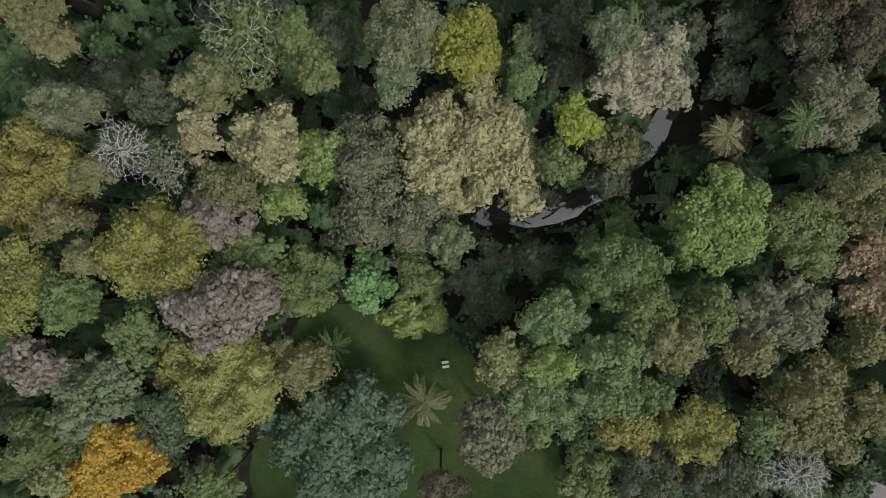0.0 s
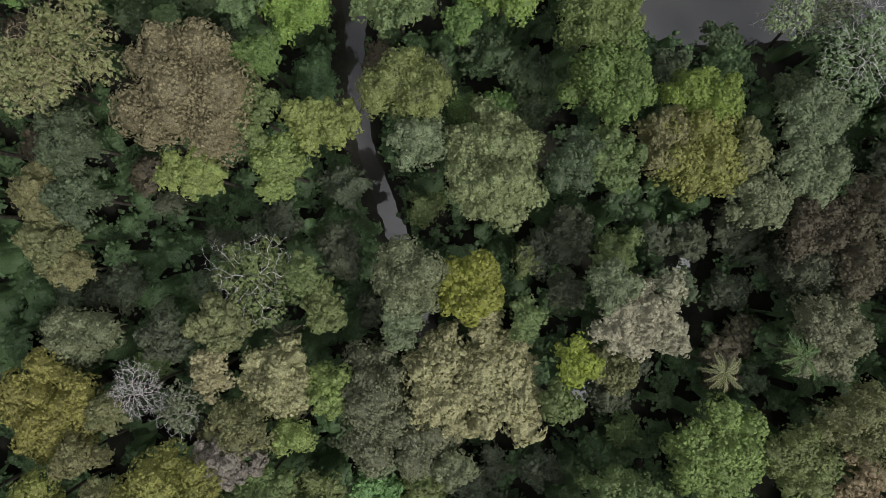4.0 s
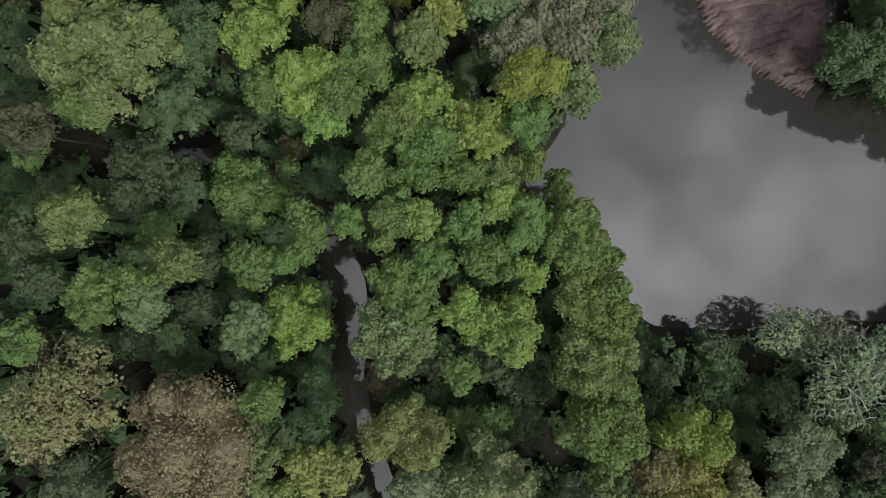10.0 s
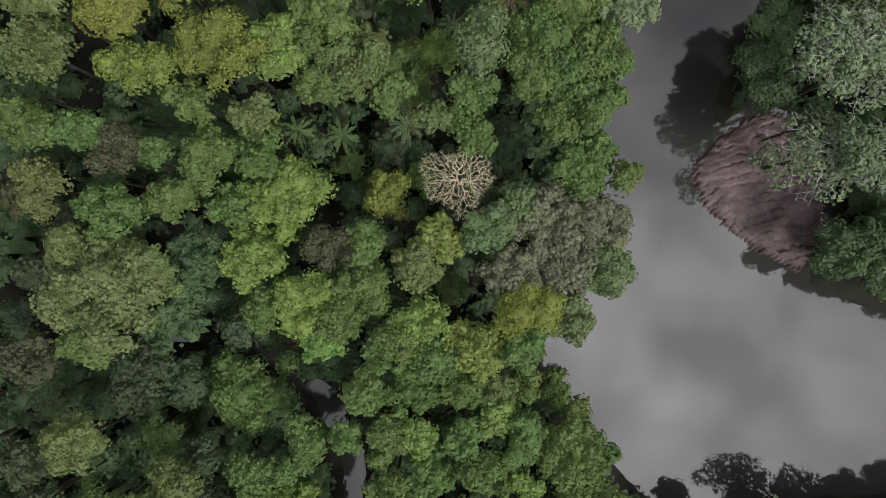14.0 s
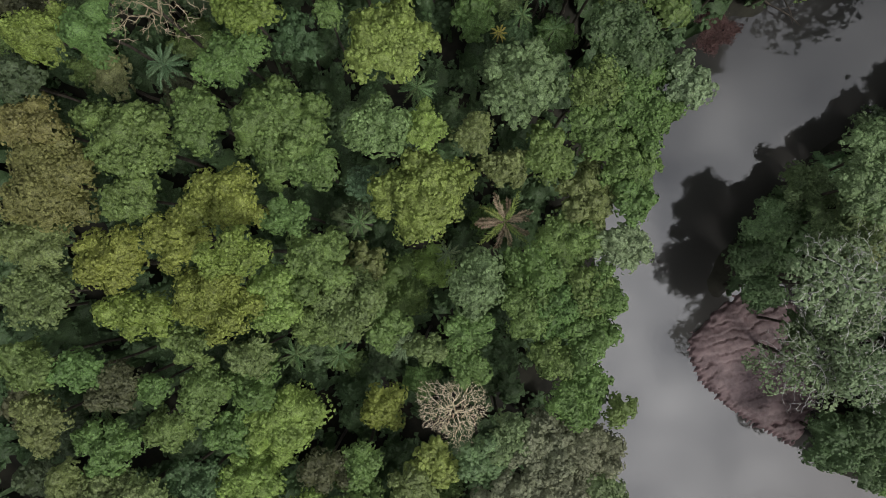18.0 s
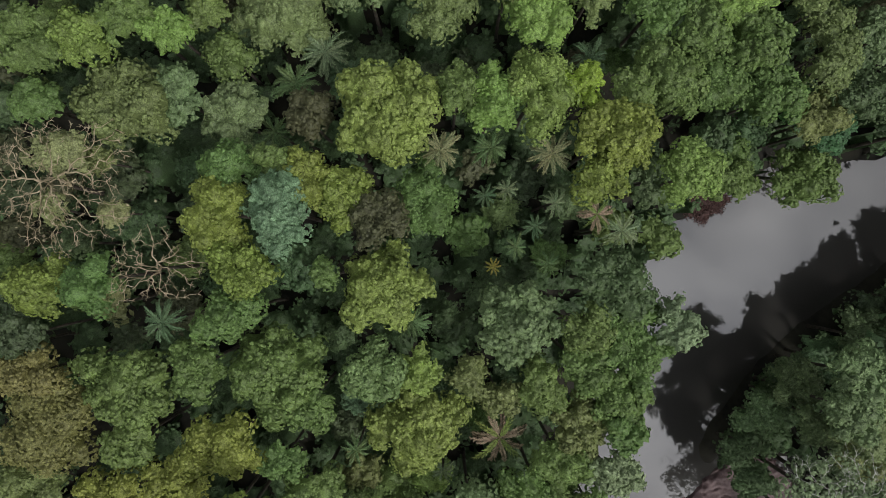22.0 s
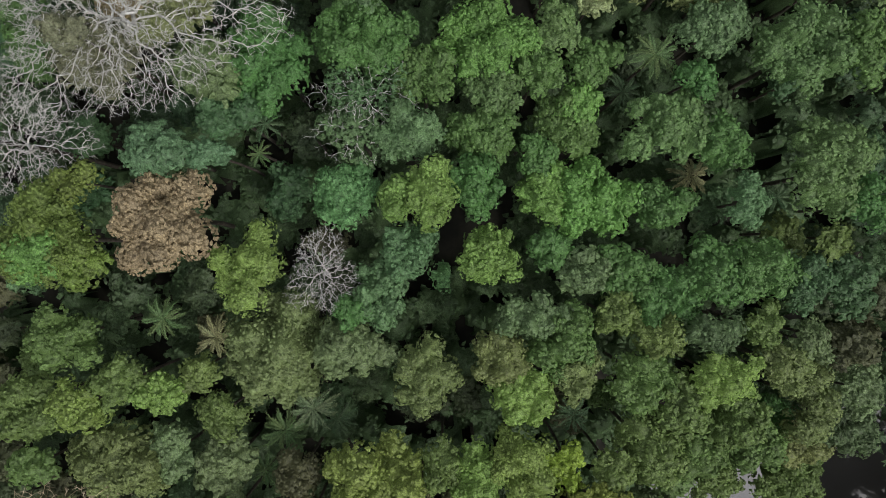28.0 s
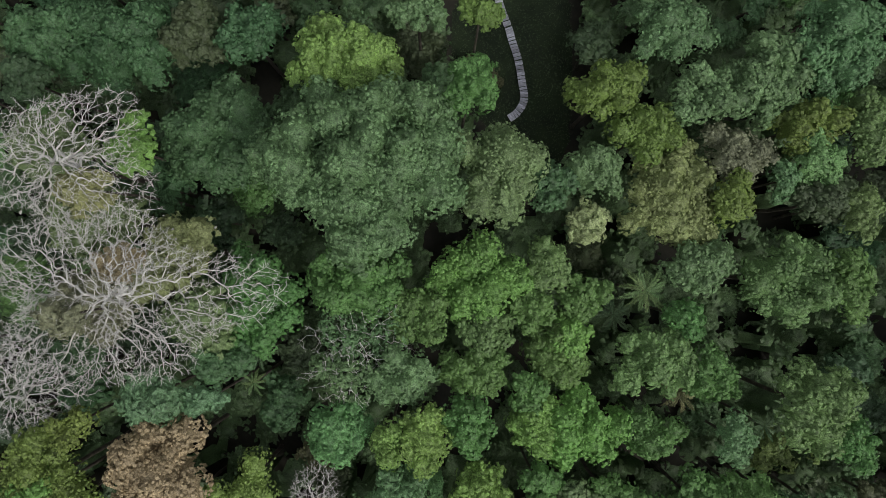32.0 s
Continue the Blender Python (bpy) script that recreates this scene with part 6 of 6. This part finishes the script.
def fallen_log(x, y, z, length, radius, turn, bark, label):
    """A lying trunk, bent and tapered, with two broken branch stubs."""
    rng = np.random.default_rng(int(abs(x * 10 + y)))
    ob = thing("fallen_log", x, y, z, label, "log", "fallen logs")
    ob.rotation_euler = (0, 0, radians(turn))
    s = np.linspace(-0.5, 0.5, 9)
    line = np.stack([s * length, 0.04 * length * np.sin(s * 5), 0.02 * length * np.cos(s * 4)], 1)
    rad = radius * np.linspace(1.2, 0.55, 9)
    v, f = tubes(line[:-1], line[1:], rad[:-1], rad[1:], 8)
    put("trunk", sheet("trunk", v, f, bark, True), ob)
    for i in (4, 6):
        a = line[i:i + 1]
        b = a + [[0.12 * length, (0.14 if i == 4 else -0.12) * length, 0.05 * length]]
        v, f = tubes(a, b, np.array([radius * 0.45]), np.array([radius * 0.15]), 6)
        put("branch_stub", sheet("branch_stub", v, f, bark, True), ob)
    return ob


fallen_log(-13.4, 67.8, 0.35, 7.5, 0.16, -62, BARK, "dark fallen log lying across the creek")
fallen_log(9.8, 4.2, 0.30, 6.0, 0.14, -15, BARK, "dark waterlogged log lying in the creek")
fallen_log(16.4, 5.5, 0.30, 4.5, 0.12, 28, BARK, "dark waterlogged log lying in the creek")
fallen_log(41.2, 161.2, 1.5, 3.2, 0.06, 25, PALE_BARK, "pale dead branch lying on the muddy bank")
fallen_log(50.1, 160.5, 0.9, 8.0, 0.15, -38, BARK, "dark fallen tree leaning into the river")
fallen_log(51.4, 161.4, 0.7, 6.0, 0.11, -72, BARK, "dark fallen tree leaning into the river")


# ---------------------------------------------------------------- boardwalk and bench
PLANK = rough_material("weathered_plank", (0.32, 0.33, 0.40), (0.60, 0.61, 0.68), 2.5, rough=0.8, bump=0.3)
pn, pl = PLANK.node_tree.nodes, PLANK.node_tree.links
p_info, p_tone, p_hsv = pn.new("ShaderNodeObjectInfo"), pn.new("ShaderNodeMapRange"), pn.new("ShaderNodeHueSaturation")
p_tone.inputs["To Min"].default_value, p_tone.inputs["To Max"].default_value = 0.55, 1.2
p_bsdf = pn["Principled BSDF"]
pl.new(p_info.outputs["Random"], p_tone.inputs["Value"])
pl.new(p_tone.outputs["Result"], p_hsv.inputs["Value"])
pl.new(p_bsdf.inputs["Base Color"].links[0].from_socket, p_hsv.inputs["Color"])
pl.new(p_hsv.outputs["Color"], p_bsdf.inputs["Base Color"])
WHITE_PAINT = rough_material("white_paint", (0.70, 0.70, 0.68), (0.85, 0.85, 0.83), 3.0, rough=0.5, bump=0.1)
DARK_TIMBER = rough_material("dark_timber", (0.05, 0.045, 0.045), (0.12, 0.11, 0.11), 3.0)


def box(sx, sy, sz, bevel=0.01):
    bm = bmesh.new()
    bmesh.ops.create_cube(bm, size=1.0, matrix=Matrix.Diagonal((sx, sy, sz, 1)))
    bmesh.ops.bevel(bm, geom=bm.edges[:], offset=bevel, segments=1, affect="EDGES")
    return bm


def bench(x, y, turn):
    """A small white garden bench: two seat boards on a dark frame."""
    z = float(ground_z(np.array(x), np.array(y))) + 0.05
    ob = thing("garden_bench", x, y, z, "small white-painted garden bench of two boards on the lawn", "bench")
    ob.rotation_euler = (0, 0, radians(turn))
    for sy in (-0.32, 0.32):
        b = part("seat_board", box(1.0, 0.36, 0.05), WHITE_PAINT, ob)
        b.location = (0, sy, 0.45)
    for sx in (-0.4, 0.4):
        r = part("crossbar", box(0.07, 0.95, 0.06), DARK_TIMBER, ob)
        r.location = (sx, 0, 0.39)
        for sy in (-0.4, 0.4):
            leg = part("leg", box(0.07, 0.07, 0.40), DARK_TIMBER, ob)
            leg.location = (sx, sy, 0.17)


bench(0.3, -16.6, 10)


def boardwalk():
    """A raised winding walk of crosswise planks on two beams and posts."""
    pts = [Vector((p[0], p[1], 0)) for p in smooth_line(BOARDWALK)]
    deck = max(float(ground_z(np.array(p.x), np.array(p.y))) for p in pts) + 0.45
    ob = thing("boardwalk", pts[0].x, pts[0].y, 0, "winding boardwalk of weathered blue-grey planks over the grass", "boardwalk")
    inv = Matrix.Translation((-pts[0].x, -pts[0].y, 0))
    rng = random.Random(5)
    widths = [box(1.0, w, 0.05, 0.012) for w in (0.24, 0.34, 0.44)]
    meshes = []
    for bm in widths:
        me = bpy.data.meshes.new("plank")
        bm.to_mesh(me)
        bm.free()
        me.materials.append(PLANK)
        meshes.append(me)
    run, next_at, post_at = 0.0, 0.2, 0.5
    for a, b in zip(pts, pts[1:]):
        seg = (b - a).length
        d = (b - a) / seg
        turn = math.atan2(d.y, d.x) - math.pi / 2
        while next_at < run + seg:
            p = a + d * (next_at - run)
            k = rng.choice((0, 1, 1, 2))
            pl = put("plank", meshes[k], ob)
            pl.matrix_local = inv @ Matrix.Translation((p.x, p.y, deck + rng.uniform(-0.015, 0.015))) @ Matrix.Rotation(turn + rng.uniform(-0.05, 0.05), 4, "Z")
            next_at += (0.24, 0.34, 0.44)[k] + 0.04 + (0.10 if rng.random() < 0.15 else 0.0)
        while post_at < run + seg:
            p = a + d * (post_at - run)
            g = float(ground_z(np.array(p.x), np.array(p.y)))
            for side in (-0.4, 0.4):
                po = part("post", box(0.12, 0.12, deck - 0.06 - g + 0.3), DARK_TIMBER, ob)
                po.matrix_local = inv @ Matrix.Translation((p.x - d.y * side, p.y + d.x * side, (deck - 0.06 + g - 0.3) / 2))
            post_at += 2.2
        mid = (a + b) / 2
        for side in (-0.36, 0.36):
            be = part("beam", box(0.09, seg + 0.05, 0.12), DARK_TIMBER, ob)
            be.matrix_local = inv @ Matrix.Translation((mid.x - d.y * side, mid.y + d.x * side, deck - 0.095)) @ Matrix.Rotation(turn, 4, "Z")
        run += seg


def smooth_line(line):
    out = [line[0]]
    for a, b in zip(line, line[1:]):
        out += [(a[0] * .75 + b[0] * .25, a[1] * .75 + b[1] * .25), (a[0] * .25 + b[0] * .75, a[1] * .25 + b[1] * .75)]
    return out + [line[-1]]


boardwalk()


# ---------------------------------------------------------------- undergrowth, grass and the forest beyond
def undergrowth():
    """One uneven layer of shrubs, ferns and saplings over the forest floor, with its leaf tufts."""
    rng = np.random.default_rng(7)
    step = 0.6
    ax, ay = np.arange(-72, 72, step), np.arange(-50, 264, step)
    gx, gy = np.meshgrid(ax, ay)
    open_ground = (shore(gx, gy) < 0.7) | (ring_signed(gx, gy, LAWN_AS) < 0.8) | (ring_signed(gx, gy, LAWN_BS) < 0.8) | (ring_signed(gx, gy, SAND_S) < 1.5)
    z = np.full(gx.shape, -1.0)
    n = 8500
    px, py = rng.uniform(-71, 71, n), rng.uniform(-49, 263, n)
    tall = np.where(rng.uniform(size=n) < 0.3, rng.uniform(2.5, 7.5, n), rng.uniform(0.5, 2.4, n))
    rad = rng.uniform(0.9, 2.4, n)
    for x, y, h, r in zip(px, py, tall, rad):
        i0, i1 = int((y - r + 50) / step), int((y + r + 50) / step) + 2
        j0, j1 = int((x - r + 72) / step), int((x + r + 72) / step) + 2
        i0, j0 = max(i0, 0), max(j0, 0)
        q = 1 - ((gx[i0:i1, j0:j1] - x) ** 2 + (gy[i0:i1, j0:j1] - y) ** 2) / (r * r)
        z[i0:i1, j0:j1] = np.maximum(z[i0:i1, j0:j1], np.where(q > 0, h + r * 0.8 * np.sqrt(np.maximum(q, 0)) - 0.5 * r, -1))
    z = np.where(open_ground, -1, z)
    floor_z = ground_z(gx, gy)
    h, w = gx.shape
    i = (np.arange(h - 1)[:, None] * w + np.arange(w - 1)[None]).ravel()
    q = np.stack([i, i + 1, i + w + 1, i + w], 1)
    q = q[(z.ravel()[q] > 0).all(1)]
    v = np.column_stack([gx.ravel(), gy.ravel(), (floor_z + z).ravel()]) + rng.normal(size=(h * w, 3)) * [0.1, 0.1, 0.12]
    f = np.concatenate([q[:, [0, 1, 2]], q[:, [0, 2, 3]]])
    used, f = np.unique(f, return_inverse=True)
    skin, f = v[used], f.reshape(-1, 3)
    at = rng.choice(len(skin), 78000)
    nrm = unit(np.array([0, 0, 0.8]) + rng.normal(size=(len(at), 3)) * 0.35)
    v2, f2 = tufts(skin[at] + rng.normal(size=(len(at), 3)) * [0.3, 0.3, 0.12] + [0, 0, 0.22], nrm, 0.36, 5, rng, 0.55)
    ob = put("undergrowth", sheet("undergrowth", np.concatenate([skin, v2]), np.concatenate([f, f2 + len(skin)]), LEAF["gd"], True))
    tagged(ob, "dark-green shrubs and saplings covering the forest floor", "undergrowth", kind="stuff")


undergrowth()


def grass(ring, n, seed, label, mat):
    rng = np.random.default_rng(seed)
    xs, ys = [p[0] for p in ring], [p[1] for p in ring]
    x, y = rng.uniform(min(xs), max(xs), n), rng.uniform(min(ys), max(ys), n)
    k = ring_signed(x, y, ring) + 1.2 * waves(x, y, 3.0) < 0.3
    x, y = x[k], y[k]
    pos = np.stack([x, y, ground_z(x, y) + 0.12], 1)
    nrm = unit(np.array([0, 0, 0.8]) + rng.normal(size=pos.shape) * 0.6)
    v, f = leaves(pos, nrm, 0.24, rng, 0.35)
    tagged(put("grass", sheet("grass", v, f, mat)), label, "grass", kind="stuff")


GRASS = leaf_material("grass_blades", (0.052, 0.088, 0.018), spread=0.3)
grass(LAWN_AS, 26000, 21, "short green grass of the clearing", GRASS)
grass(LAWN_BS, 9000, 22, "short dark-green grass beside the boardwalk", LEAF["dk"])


def forest_beyond():
    """The same forest going on outside the clearing's and river's surroundings."""
    rng = np.random.default_rng(9)
    n = 2400
    x, y = rng.uniform(-135, 140, n), rng.uniform(-100, 330, n)
    keep = (shore(x, y) > 1.0) & ((x < -60) | (x > 57) | (y < -45) | (y > 258)) & ((np.abs(x - 61) > 14) | (np.abs(y + 36) > 11)) & ((x > 84) | (x < 0) | (np.abs(y - 50) > 12)) & ((x > 88) | (x < 0) | (np.abs(y - 87) > 13))
    x, y = x[keep], y[keep]
    n = len(x)
    r, h = rng.uniform(4.0, 7.5, n), rng.uniform(18, 26, n)
    k = 110
    own = np.repeat(np.arange(n), k)
    z = rng.uniform(-0.3, 1, n * k)
    phi = rng.uniform(0, 2 * np.pi, n * k)
    s = np.sqrt(1 - z * z)
    d = np.stack([s * np.cos(phi), s * np.sin(phi), z], 1)
    c = np.stack([x, y, ground_z(x, y) + h - 4], 1)
    pos = c[own] + d * (r[own] * (1 + 0.2 * np.sin(phi * 5 + own) * np.sin(z * 6 + own)) * rng.uniform(0.75, 1, n * k))[:, None] * [1, 1, 0.7]
    v, f = leaves(pos, unit(d * 0.6 + [0, 0, 0.5] + rng.normal(size=d.shape) * 0.4), 1.4, rng, 0.7)
    tagged(put("distant_forest", sheet("distant_forest", v, f, LEAF["gd"])), "green broadleaf forest stretching away on all sides", "forest", kind="stuff")
    a = np.stack([x, y, ground_z(x, y) - 0.2], 1)
    v, f = tubes(a, c, np.full(n, 0.35), np.full(n, 0.2), 6)
    tagged(put("distant_trunks", sheet("distant_trunks", v, f, BARK)), "brown trunks of the surrounding forest", "forest", kind="stuff")


forest_beyond()
